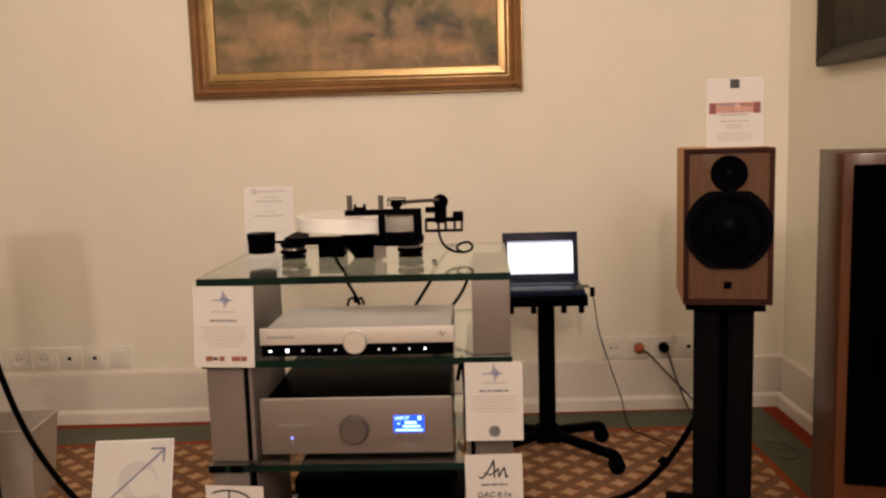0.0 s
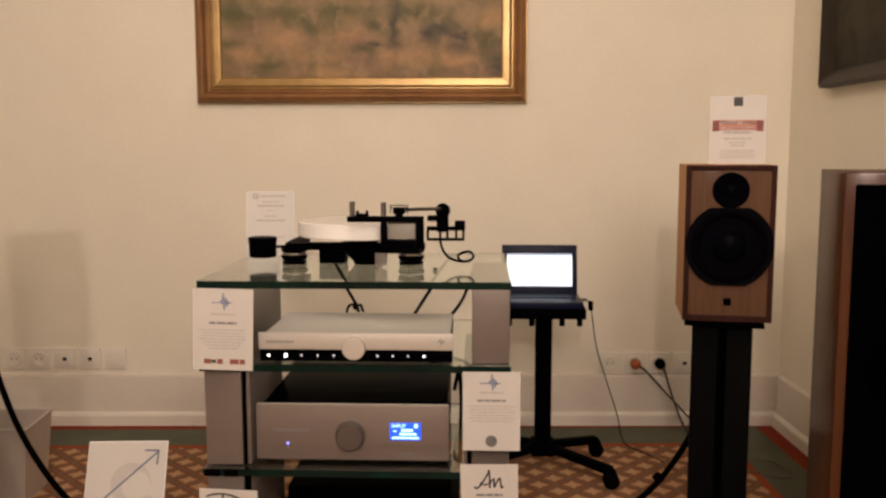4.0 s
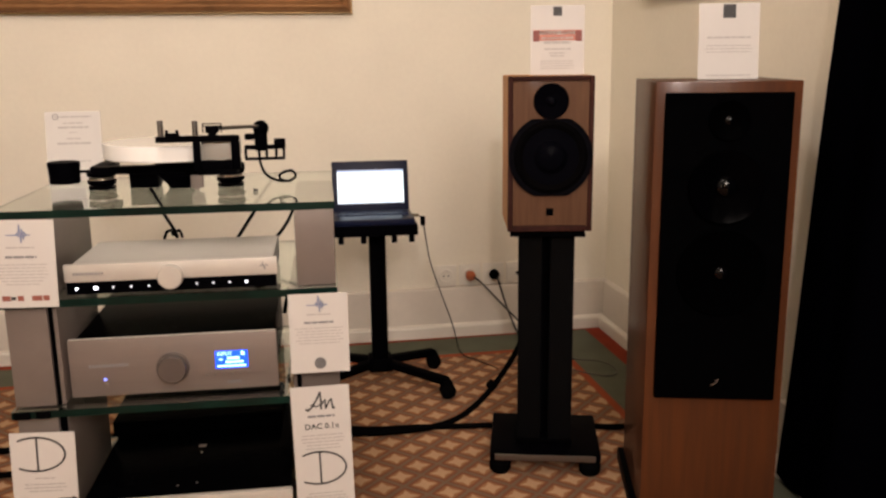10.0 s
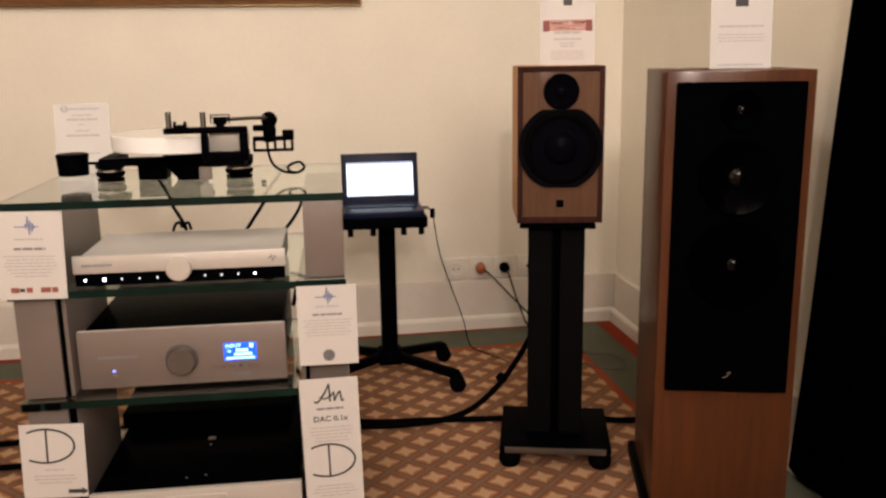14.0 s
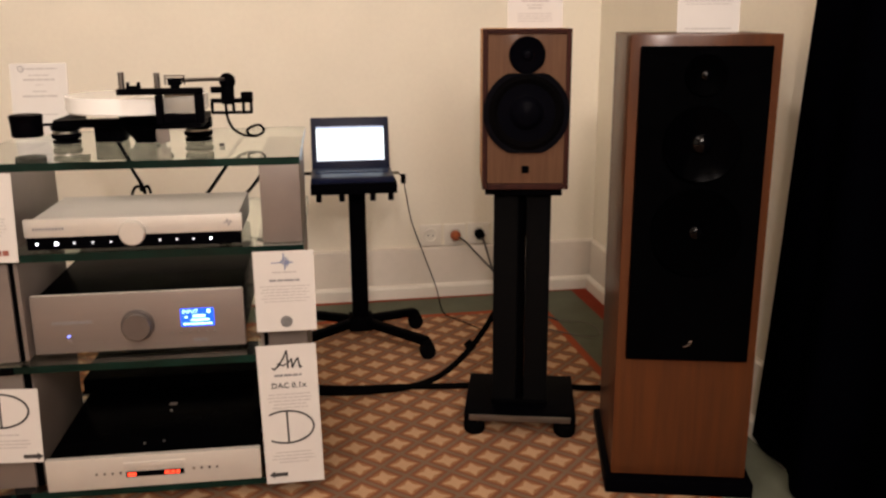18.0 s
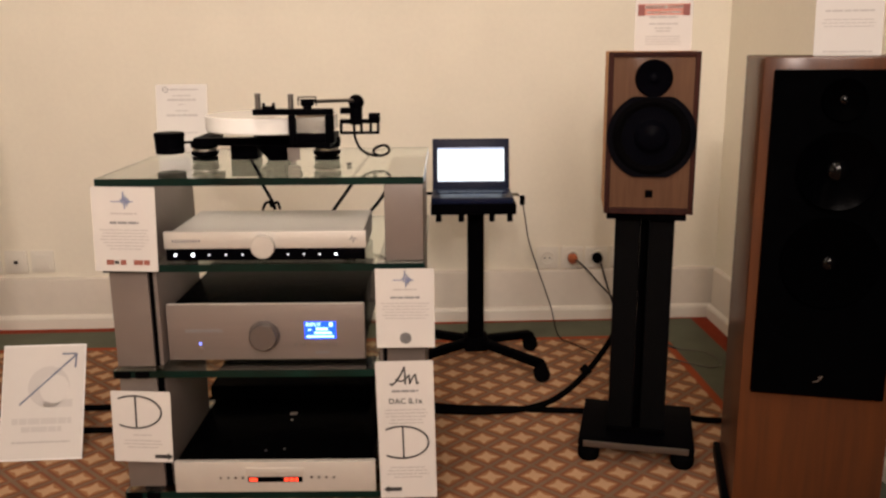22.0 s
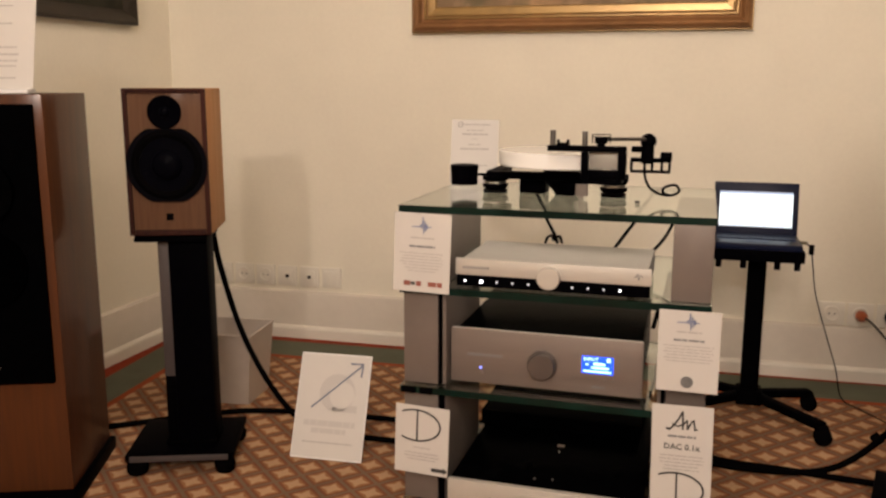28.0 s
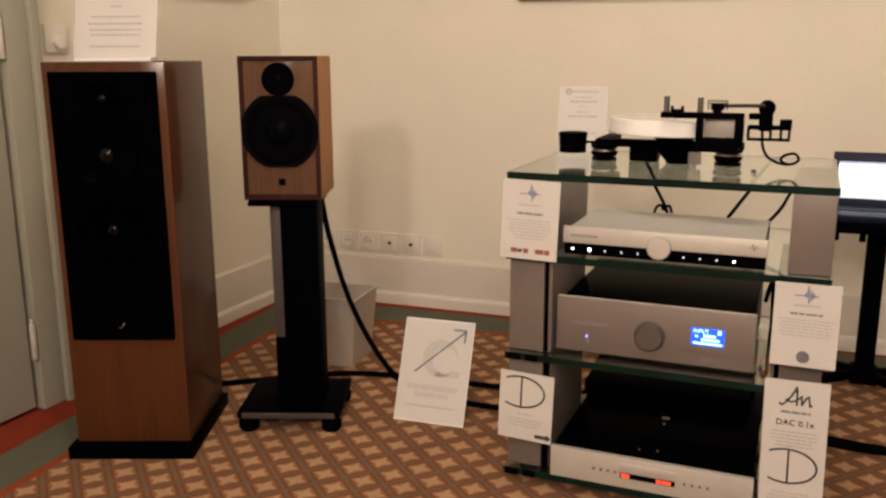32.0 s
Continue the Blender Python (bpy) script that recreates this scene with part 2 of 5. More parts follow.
CARPET = carpet_material()
PAPER = mat("paper", (0.58, 0.565, 0.54), 0.6, var=0.02)
INK = mat("ink", (0.03, 0.03, 0.03), 0.6, var=0)
GREY = mat("grey_post", (0.155, 0.125, 0.108), 0.5, var=0.06)
SILVER = mat("silver_aluminium", (0.55, 0.525, 0.48), 0.48, 0.35, var=0.04)
# amplifier body: the same silver darkened for its shaded top
CASE = mat("silver_shaded_case", (0.42, 0.395, 0.36), 0.5, 0.2, var=0.05)
ALU = mat("grey_aluminium", (0.225, 0.188, 0.168), 0.48, 0.5, var=0.05, scale=60, stretch=(0.1, 1, 6))
GOLD = mat("gilt_frame", (0.34, 0.215, 0.078), 0.26, 0.42, var=0.25, scale=20, bump=0.05)
GOLD_DARK = mat("dark_gilt_frame", (0.27, 0.132, 0.052), 0.46, 0.38, var=0.3, scale=20, bump=0.2)
GREEN, STRAW, SLATE, ROSE = (0.098, 0.098, 0.046), (0.46, 0.28, 0.145), (0.066, 0.062, 0.056), (0.26, 0.150, 0.11)
BUSHES = ((-0.474, -0.128, 0.075, 0.045), (-0.283, -0.130, 0.085, 0.038), (-0.480, -0.243, 0.04, 0.022), (-0.350, -0.312, 0.05, 0.026), (-0.175, -0.180, 0.07, 0.03), (0.010, -0.255, 0.05, 0.014), (0.462, -0.210, 0.045, 0.055), (0.20, -0.12, 0.12, 0.03), (0.04, -0.165, 0.03, 0.025), (-0.08, -0.12, 0.09, 0.03))
MOUNDS = ((-0.283, -0.205, 0.05, 0.042), (-0.416, -0.270, 0.075, 0.022), (-0.075, -0.195, 0.06, 0.025), (0.090, -0.258, 0.035, 0.028), (0.150, -0.295, 0.06, 0.030), (0.270, -0.276, 0.07, 0.022), (0.366, -0.296, 0.06, 0.016), (-0.158, -0.282, 0.06, 0.018), (-0.140, -0.338, 0.09, 0.018), (0.48, -0.13, 0.04, 0.04))
TRUNKS = ((0.122, -0.165, 0.018, 0.085), (0.241, -0.203, 0.035, 0.026), (0.366, -0.209, 0.035, 0.036), (0.30, -0.180, 0.05, 0.025), (0.507, -0.318, 0.022, 0.04), (0.055, -0.235, 0.04, 0.008))
HAZE = ((-0.408, -0.172, 0.045, 0.032), (0.017, -0.296, 0.06, 0.024), (-0.02, -0.225, 0.05, 0.02), (0.43, -0.33, 0.05, 0.02))
CANVAS = canvas_material("meadow_painting", (0.150, 0.135, 0.072), (0.26, 0.175, 0.100), (0.105, 0.108, 0.058), (0.37, 0.255, 0.15),
                         [(q[0], q[1], 1.2 * q[2], 1.2 * q[3], tone, weight) for group, tone, weight in ((HAZE, ROSE, 0.8), (BUSHES, GREEN, 0.95), (MOUNDS, STRAW, 0.85), (TRUNKS, SLATE, 0.95)) for q in group])
CANVAS_DARK = canvas_material("dark_painting", (0.05, 0.045, 0.03), (0.025, 0.022, 0.015), (0.009, 0.009, 0.007), (0.05, 0.043, 0.027), ((0.1, -0.1, 0.15, 0.1, (0.012, 0.011, 0.008), 0.7),))
WOOD = wood_material("cherry_veneer", (0.080, 0.0200, 0.0002), (0.050, 0.0118, 0.0001), 0.75, 1.0, 0.36)
BAFFLE = wood_material("brown_baffle_veneer", (0.112, 0.056, 0.029), (0.082, 0.038, 0.019), 0.75, 1.6, 0.05)
# pale cherry cabinet sides, raised further for the light falling on them
WOOD_LIT = wood_material("pale_lit_cherry_veneer", (0.56, 0.30, 0.135), (0.42, 0.20, 0.08), 0.75, 1.4)
DARKWOOD = wood_material("dark_edge_veneer", (0.04, 0.013, 0.009), (0.02, 0.007, 0.006), 0.75, 1.0, 0.0)
SCREEN = mat("lit_screen", (0.3, 0.33, 0.35), 0.3, var=0, emit=(0.82, 0.95, 1.0), strength=1.25)


def glass_material():
    m, nt, p = nodes_of("clear_float_glass", 0.02)
    p.inputs["Base Color"].default_value = (0.86, 0.96, 0.91, 1)
    p.inputs["Transmission Weight"].default_value = 1.0
    p.inputs["IOR"].default_value = 1.5
    return m


GLASS = glass_material()
GLASS_EDGE = mat("green_glass_edge", (0.002, 0.015, 0.011), 0.3, var=0.6, scale=14, gloss=0.2)
ACRYLIC = mat("clear_acrylic", (0.8, 0.8, 0.8), 0.1, var=0)
FABRIC = mat("black_curtain_cloth", (0.0012, 0.0012, 0.0026), 0.95, var=0.3, scale=200, bump=0.3, gloss=0.1)
GRILLE = mat("black_grille_cloth", (0.0008, 0.0008, 0.001), 0.9, var=0.3, scale=300, bump=0.3, gloss=0.1)
CONE = mat("black_driver_cone", (0.0013, 0.0012, 0.0022), 0.8, var=0.2, gloss=0.15)
LID = mat("black_anodised_lid", (0.0008, 0.0008, 0.001), 0.25, var=0.3, gloss=0.15)
TOWER_CONE = mat("dull_black_cone", (0.0004, 0.0004, 0.0005), 0.4, var=0.2, gloss=0.2)
DOME = mat("black_soft_dome", (0.0018, 0.0018, 0.0032), 0.3, var=0.1)
GLINT = mat("glossy_black_dome", (0.0008, 0.0008, 0.0012), 0.11, var=0.1)
PLATTER = mat("white_acrylic_platter", (0.86, 0.86, 0.84), 0.06, var=0.02)
STEEL = mat("brushed_steel", (0.5, 0.48, 0.45), 0.3, 0.9, var=0.1)
ALU_DARK = mat("dark_aluminium", (0.15, 0.13, 0.12), 0.4, 0.6, var=0.1)
ALU_PLATE = mat("dull_grey_plate", (0.36, 0.35, 0.315), 0.35, 0.2, var=0.08)
KNOB = mat("dark_steel_knob", (0.2, 0.19, 0.18), 0.3, 0.9, var=0.1)
LED = mat("white_led", (1, 1, 1), 0.3, var=0, emit=(0.95, 0.97, 1.0), strength=6.0)
LED_DIM = mat("dim_white_led", (0.6, 0.6, 0.6), 0.3, var=0, emit=(0.9, 0.92, 1.0), strength=0.8)
LED_BLUE = mat("blue_led", (0.1, 0.1, 0.5), 0.3, var=0, emit=(0.2, 0.25, 1.0), strength=2.5)
LCD = mat("blue_display", (0.01, 0.03, 0.3), 0.3, var=0, emit=(0.01, 0.09, 0.95), strength=1.9)
LCD_TEXT = mat("pale_display_text", (0.5, 0.7, 1), 0.3, var=0, emit=(0.35, 0.75, 1.0), strength=2.2)
RED_SEG = mat("red_display_digits", (0.5, 0.02, 0.01), 0.3, var=0, emit=(1.0, 0.06, 0.02), strength=2.2)
PLASTIC_W = mat("white_socket_plastic", (0.76, 0.73, 0.65), 0.35, var=0.02)
PLASTIC_O = mat("orange_plug_plastic", (0.35, 0.085, 0.025), 0.45, var=0.1)
# black laptop plastics with the lit screen's blue cast put into the colour
PLASTIC_K = mat("black_plastic_blue_cast", (0.005, 0.008, 0.026), 0.34, var=0.15)
KEYCAPS = mat("black_keys_blue_cast", (0.012, 0.020, 0.060), 0.4, var=0.2)
WIRE = mat("grey_wire_jacket", (0.10, 0.085, 0.07), 0.6, var=0.1)
CORD = mat("dark_grey_cord", (0.03, 0.027, 0.024), 0.6, var=0.1)
# grey for the stand's front strip and for the reflection on its channel
SHEEN_STRIP = mat("sheen_and_strip_grey", (0.06, 0.05, 0.05), 0.5, 0.2, var=0.15)
BIN = mat("grey_translucent_plastic", (0.47, 0.41, 0.355), 0.4, var=0.06)
COLUMN = mat("black_lacquered_column", (0.0006, 0.0005, 0.0007), 0.85, var=0.3, gloss=0.02)
CHASSIS = mat("black_cast_chassis", (0.0010, 0.0010, 0.0022), 0.85, var=0.3, gloss=0.06)
GLOSS_CONE = mat("polished_black_cone", (0.0004, 0.0004, 0.0006), 0.13, var=0.1, gloss=0.95)
DARK_PRINT = mat("dark_red_print", (0.2, 0.05, 0.04), 0.6, var=0)
# off-white darkened: the weaker light on the left is put into this paint
DOORPAINT = mat("dimmed_door_paint", (0.36, 0.355, 0.285), 0.45, var=0.05, scale=25, bump=0.1)
BRASS = mat("pale_hinge_metal", (0.7, 0.66, 0.58), 0.35, 0.4, var=0.1)
GREYINK = mat("grey_print", (0.20, 0.20, 0.21), 0.6, var=0)
PALEINK = mat("pale_grey_print", (0.41, 0.395, 0.385), 0.6, var=0)
FAINT = mat("faint_grey_print", (0.50, 0.485, 0.47), 0.6, var=0)
BLUEINK = mat("blue_print", (0.15, 0.19, 0.34), 0.6, var=0)
REDINK = mat("red_print", (0.52, 0.21, 0.16), 0.6, var=0)
BADGE = mat("dull_red_print", (0.27, 0.085, 0.06), 0.6, var=0.4, scale=220)
ARROWINK = mat("slate_blue_print", (0.12, 0.145, 0.22), 0.6, var=0.05)
DARKFRAME = mat("dark_bronze_frame", (0.026, 0.019, 0.012), 0.5, 0.3, var=0.3, scale=20)
SKIRT_FACE = mat("grey_skirting_paint", (0.66, 0.61, 0.535), 0.55, var=0.04, scale=30)

for dull, level in ((COLUMN, 0.09), (CHASSIS, 0.06), (GLOSS_CONE, 0.10), (FABRIC, 0.03), (GRILLE, 0.02), (RUBBER, 0.04), (BLACK, 0.04), (SATIN, 0.05), (CONE, 0.03), (LID, 0.02), (DOME, 0.07), (TOWER_CONE, 0.012), (GLINT, 0.22), (PLASTIC_K, 0.14), (KEYCAPS, 0.2), (DARKWOOD, 0.12), (WOOD, 0.3), (BAFFLE, 0.25), (CANVAS_DARK, 0.12)):
    dull.node_tree.nodes["Principled BSDF"].inputs["Specular IOR Level"].default_value = level
for dull in (FABRIC, GRILLE, RUBBER, BLACK, SATIN, CONE, LID, TOWER_CONE, DOME, GLOSS_CONE):
    dull.node_tree.nodes["Principled BSDF"].inputs["IOR"].default_value = 1.15

# ---- building helpers ----


def box(bm, size, at=(0, 0, 0), bevel=0.0, m=None):
    r = bmesh.ops.create_cube(bm, size=1.0)
    v = r["verts"]
    bmesh.ops.scale(bm, vec=size, verts=v)
    if bevel > 0:
        e = list({e for x in v for e in x.link_edges})
        v = list({x for f in bmesh.ops.bevel(bm, geom=e, offset=bevel, segments=2, affect="EDGES", profile=0.6)["faces"] for x in f.verts} | {x for x in v if x.is_valid})
    bmesh.ops.translate(bm, vec=at, verts=v)
    if m is not None:
        bmesh.ops.transform(bm, matrix=m, verts=v)
    return v


def cyl(bm, r, h, at=(0, 0, 0), axis="z", seg=32, r2=None, bevel=0.0):
    v = bmesh.ops.create_cone(bm, cap_ends=True, segments=seg, radius1=r, radius2=r if r2 is None else r2, depth=h)["verts"]
    if bevel > 0:
        e = [e for e in {e for x in v for e in x.link_edges} if any(len(f.verts) > 4 for f in e.link_faces)]
        v = list({x for f in bmesh.ops.bevel(bm, geom=e, offset=bevel, segments=2, affect="EDGES", profile=0.6)["faces"] for x in f.verts} | {x for x in v if x.is_valid})
    if axis == "y":
        bmesh.ops.rotate(bm, matrix=Matrix.Rotation(math.pi / 2, 3, "X"), verts=v)
    if axis == "x":
        bmesh.ops.rotate(bm, matrix=Matrix.Rotation(math.pi / 2, 3, "Y"), verts=v)
    bmesh.ops.translate(bm, vec=at, verts=v)
    return v


def lathe(bm, profile, at=(0, 0, 0), axis="z", seg=40):
    """A turned body from (radius, height) pairs."""
    rings = []
    for r, h in profile:
        ring = []
        for k in range(seg):
            a = 2 * math.pi * k / seg
            p = Vector((r * math.cos(a), r * math.sin(a), h))
            if axis == "y":
                p = Vector((p.x, -p.z, p.y))
            if axis == "x":
                p = Vector((p.z, p.x, p.y))
            ring.append(bm.verts.new(p + Vector(at)))
        rings.append(ring)
    for a, b in zip(rings, rings[1:]):
        for k in range(seg):
            bm.faces.new((a[k], a[(k + 1) % seg], b[(k + 1) % seg], b[k]))
    bm.faces.new(rings[0][::-1])
    bm.faces.new(rings[-1])
    bmesh.ops.recalc_face_normals(bm, faces=bm.faces[:])


def smooth_path(points, steps=8):
    """Catmull-Rom points through the given ones."""
    p = [Vector(q) for q in points]
    p = [2 * p[0] - p[1], *p, 2 * p[-1] - p[-2]]
    out = []
    for a, b, c, d in zip(p, p[1:], p[2:], p[3:]):
        for k in range(steps):
            t = k / steps
            out.append(0.5 * (2 * b + (c - a) * t + (2 * a - 5 * b + 4 * c - d) * t * t + (3 * b - a - 3 * c + d) * t ** 3))
    return out + [p[-2]]


def tube(bm, points, r, seg=8, steps=8):
    path = smooth_path(points, steps)
    rings, up = [], Vector((0.13, 0.21, 0.97))
    for k, q in enumerate(path):
        d = (path[min(k + 1, len(path) - 1)] - path[max(k - 1, 0)]).normalized()
        side = d.cross(up).normalized()
        top = side.cross(d)
        rings.append([bm.verts.new(q + r * (math.cos(2 * math.pi * s / seg) * side + math.sin(2 * math.pi * s / seg) * top)) for s in range(seg)])
    for a, b in zip(rings, rings[1:]):
        for s in range(seg):
            bm.faces.new((a[s], a[(s + 1) % seg], b[(s + 1) % seg], b[s]))
    bm.faces.new(rings[0][::-1])
    bm.faces.new(rings[-1])
    bmesh.ops.recalc_face_normals(bm, faces=bm.faces[:])


def prism(bm, outline, y0, y1):
    """An outline in x and z, drawn out from y0 to y1."""
    a = [bm.verts.new((x, y0, z)) for x, z in outline]
    b = [bm.verts.new((x, y1, z)) for x, z in outline]
    n = len(a)
    bm.faces.new(a)
    bm.faces.new(b[::-1])
    for k in range(n):
        bm.faces.new((a[k], b[k], b[(k + 1) % n], a[(k + 1) % n]))
    bmesh.ops.recalc_face_normals(bm, faces=bm.faces[:])


def finish(bm, smooth=True):
    me = bpy.data.meshes.new("mesh")
    bm.to_mesh(me)
    bm.free()
    if smooth:
        me.shade_smooth()
        me.set_sharp_from_angle(angle=radians(21))
    return me


def part(name, bm, material, parent=None, label="", m=None):
    """Links a bmesh as one mesh object under a thing or a part."""
    me = finish(bm)
    me.materials.append(material)
    ob = new(name, me)
    ob.parent = parent
    if m is not None:
        ob.matrix_local = m
    return tagged(ob, label)


def thing(name, label, category, m=None, group="", kind=""):
    ob = new(name)
    if m is not None:
        ob.matrix_world = m
    return tagged(ob, label, category, group, kind)


def boxpart(name, size, at, material, parent=None, bevel=0.0, label="", m=None):
    bm = bmesh.new()
    box(bm, size, at, bevel)
    return part(name, bm, material, parent, label, m)


# ---- room ----
WX0, WX1, WY0, WY1, WZ, FZ = -2.0, 1.285, -3.2, 3.25, 2.95, -0.010


def turned(degrees):
    """The room's own axes: turned about a place on the back wall."""
    return Matrix.Translation((-0.97, 3.25, 0)) @ Matrix.Rotation(radians(degrees), 4, "Z") @ Matrix.Translation((0.97, -3.25, 0))


ROOM, WEAVE = turned(2.1), turned(2.8)


def structure(name, size, at, material, label, category, m=Matrix.Identity(4)):
    ob = tagged(boxpart(name, size, at, material), label, category, kind="structure")
    ob.matrix_world = m
    return ob


structure("wall_back", (WX1 - WX0 + 0.4, 0.2, WZ), ((WX0 + WX1) / 2, WY1 + 0.1, WZ / 2 - 0.01), WALL, "cream painted plaster wall with a large painting", "wall", ROOM)
structure("wall_right", (0.2, WY1 - WY0 + 0.2, WZ), (WX1 + 0.1, (WY0 + WY1) / 2 - 0.1, WZ / 2 - 0.01), WALL, "cream painted plaster wall with a dark painting", "wall", ROOM)
structure("wall_left", (0.2, WY1 - WY0, WZ), (WX0 - 0.1, (WY0 + WY1) / 2, WZ / 2 - 0.01), WALL, "cream painted plaster wall with a white door", "wall")
structure("wall_front", (WX1 - WX0 + 1.0, 0.2, WZ), ((WX0 + WX1) / 2 + 0.2, WY0 - 0.1, WZ / 2 - 0.01), WALL, "cream painted plaster wall", "wall")
structure("ceiling", (WX1 - WX0 + 1.2, WY1 - WY0 + 0.8, 0.15), ((WX0 + WX1) / 2 + 0.15, (WY0 + WY1) / 2, WZ + 0.064), CEIL, "white painted ceiling", "ceiling")
structure("floor", (WX1 - WX0 + 1.2, WY1 - WY0 + 0.8, 0.1), ((WX0 + WX1) / 2, (WY0 + WY1) / 2, FZ - 0.05), CARPET, "patterned brown carpet floor", "floor", WEAVE)

# ---- skirting, door, curtain, sockets ----


def extrude_profile(name, profile, start, end, material, parent=None, label=""):
    """A moulding: profile of (out from the wall, height) pairs, run along the wall from start to end; out is to the left of the run."""
    bm = bmesh.new()
    a, b = Vector((*start, 0)), Vector((*end, 0))
    d = (b - a).normalized()
    out = Vector((-d.y, d.x, 0))
    ra = [bm.verts.new(a + out * o + Vector((0, 0, z))) for o, z in profile]
    rb = [bm.verts.new(b + out * o + Vector((0, 0, z))) for o, z in profile]
    n = len(profile)
    for k in range(n):
        bm.faces.new((ra[k], ra[(k + 1) % n], rb[(k + 1) % n], rb[k]))
    bm.faces.new(ra[::-1])
    bm.faces.new(rb)
    bmesh.ops.recalc_face_normals(bm, faces=bm.faces[:])
    return part(name, bm, material, parent, label)


BOARD = [(0.0, FZ), (0.020, FZ), (0.020, 0.176), (0.018, 0.183), (0.012, 0.187), (0.0, 0.188)]
STRIP = [(0.0205, FZ), (0.036, FZ), (0.036, 0.030), (0.033, 0.037), (0.027, 0.041), (0.0205, 0.043)]
for wall_name, start, end, m in (("baseboard_back", (WX1, WY1), (WX0 - 0.06, WY1), ROOM), ("baseboard_right", (WX1, -0.2), (WX1, WY1 - 0.037), ROOM), ("baseboard_left", (WX0, WY1 - 0.0765), (WX0, 1.89), Matrix.Identity(4))):
    base = tagged(extrude_profile(wall_name, BOARD, start, end, SKIRT_FACE), "grey painted skirting board with a white foot moulding", "baseboard", kind="structure")
    extrude_profile("foot_moulding", STRIP, start, end, SKIRT, base, "white painted foot moulding")
    base.matrix_world = m

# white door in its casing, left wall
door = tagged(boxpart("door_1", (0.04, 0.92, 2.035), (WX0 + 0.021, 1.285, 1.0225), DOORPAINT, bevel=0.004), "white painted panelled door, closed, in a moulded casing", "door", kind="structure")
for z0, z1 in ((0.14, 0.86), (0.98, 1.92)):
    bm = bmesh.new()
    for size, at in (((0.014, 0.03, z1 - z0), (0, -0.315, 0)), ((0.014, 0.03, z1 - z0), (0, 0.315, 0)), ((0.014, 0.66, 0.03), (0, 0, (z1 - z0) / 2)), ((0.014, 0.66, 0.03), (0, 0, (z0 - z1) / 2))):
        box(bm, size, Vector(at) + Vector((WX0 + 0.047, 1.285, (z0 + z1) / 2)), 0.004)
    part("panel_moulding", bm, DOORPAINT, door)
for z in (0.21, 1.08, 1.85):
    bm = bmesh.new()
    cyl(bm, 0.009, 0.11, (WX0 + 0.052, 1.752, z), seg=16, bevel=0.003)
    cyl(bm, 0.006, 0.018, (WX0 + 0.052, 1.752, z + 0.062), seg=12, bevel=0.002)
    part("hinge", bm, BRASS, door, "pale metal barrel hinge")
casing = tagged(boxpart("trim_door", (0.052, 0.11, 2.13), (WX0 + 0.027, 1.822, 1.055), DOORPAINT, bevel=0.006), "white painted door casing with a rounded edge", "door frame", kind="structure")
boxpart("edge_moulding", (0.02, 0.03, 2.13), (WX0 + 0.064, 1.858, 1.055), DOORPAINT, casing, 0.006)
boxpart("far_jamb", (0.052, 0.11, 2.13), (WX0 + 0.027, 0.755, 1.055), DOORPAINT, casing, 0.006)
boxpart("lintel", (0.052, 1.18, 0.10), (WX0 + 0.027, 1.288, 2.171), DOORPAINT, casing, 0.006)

# dark curtain on the right wall
bm = bmesh.new()
cols, rows_n = 120, 24
grid = []
for r in range(rows_n + 1):
    z = 0.002 + 2.46 * r / rows_n
    far_edge = 1.962 - 0.100 * z - 0.004 * math.sin(5 * z)
    line = []
    for c in range(cols + 1):
        f = c / cols
        y = far_edge + (0.1 - far_edge) * f
        w = (0.018 + 0.008 * math.sin(7 * f)) * min(1.0, 0.15 + 5 * f)
        x = 1.300 - w * (1 + math.sin(46 * f + 0.9 * math.sin(9 * f) + 0.25 * z)) - 0.012 * min(1.0, 5 * f) * math.sin(17 * f + z)
        line.append(bm.verts.new((x, y, z)))
    grid.append(line)
for a, b in zip(grid, grid[1:]):
    for c in range(cols):
        bm.faces.new((a[c], a[c + 1], b[c + 1], b[c]))
bmesh.ops.solidify(bm, geom=bm.faces[:], thickness=0.004)
curtain = thing("curtain", "long black cloth curtain hanging in folds to the carpet", "curtain")
part("cloth", bm, FABRIC, curtain)
bm = bmesh.new()
cyl(bm, 0.012, 2.0, (1.275, 0.9, 2.475), "y", 16)
part("rail", bm, BLACK, curtain, "black metal curtain rail")
for y in (0.05, 1.75):
    boxpart("bracket", (0.14, 0.02, 0.03), (1.335, y, 2.475), BLACK, curtain, 0.003)


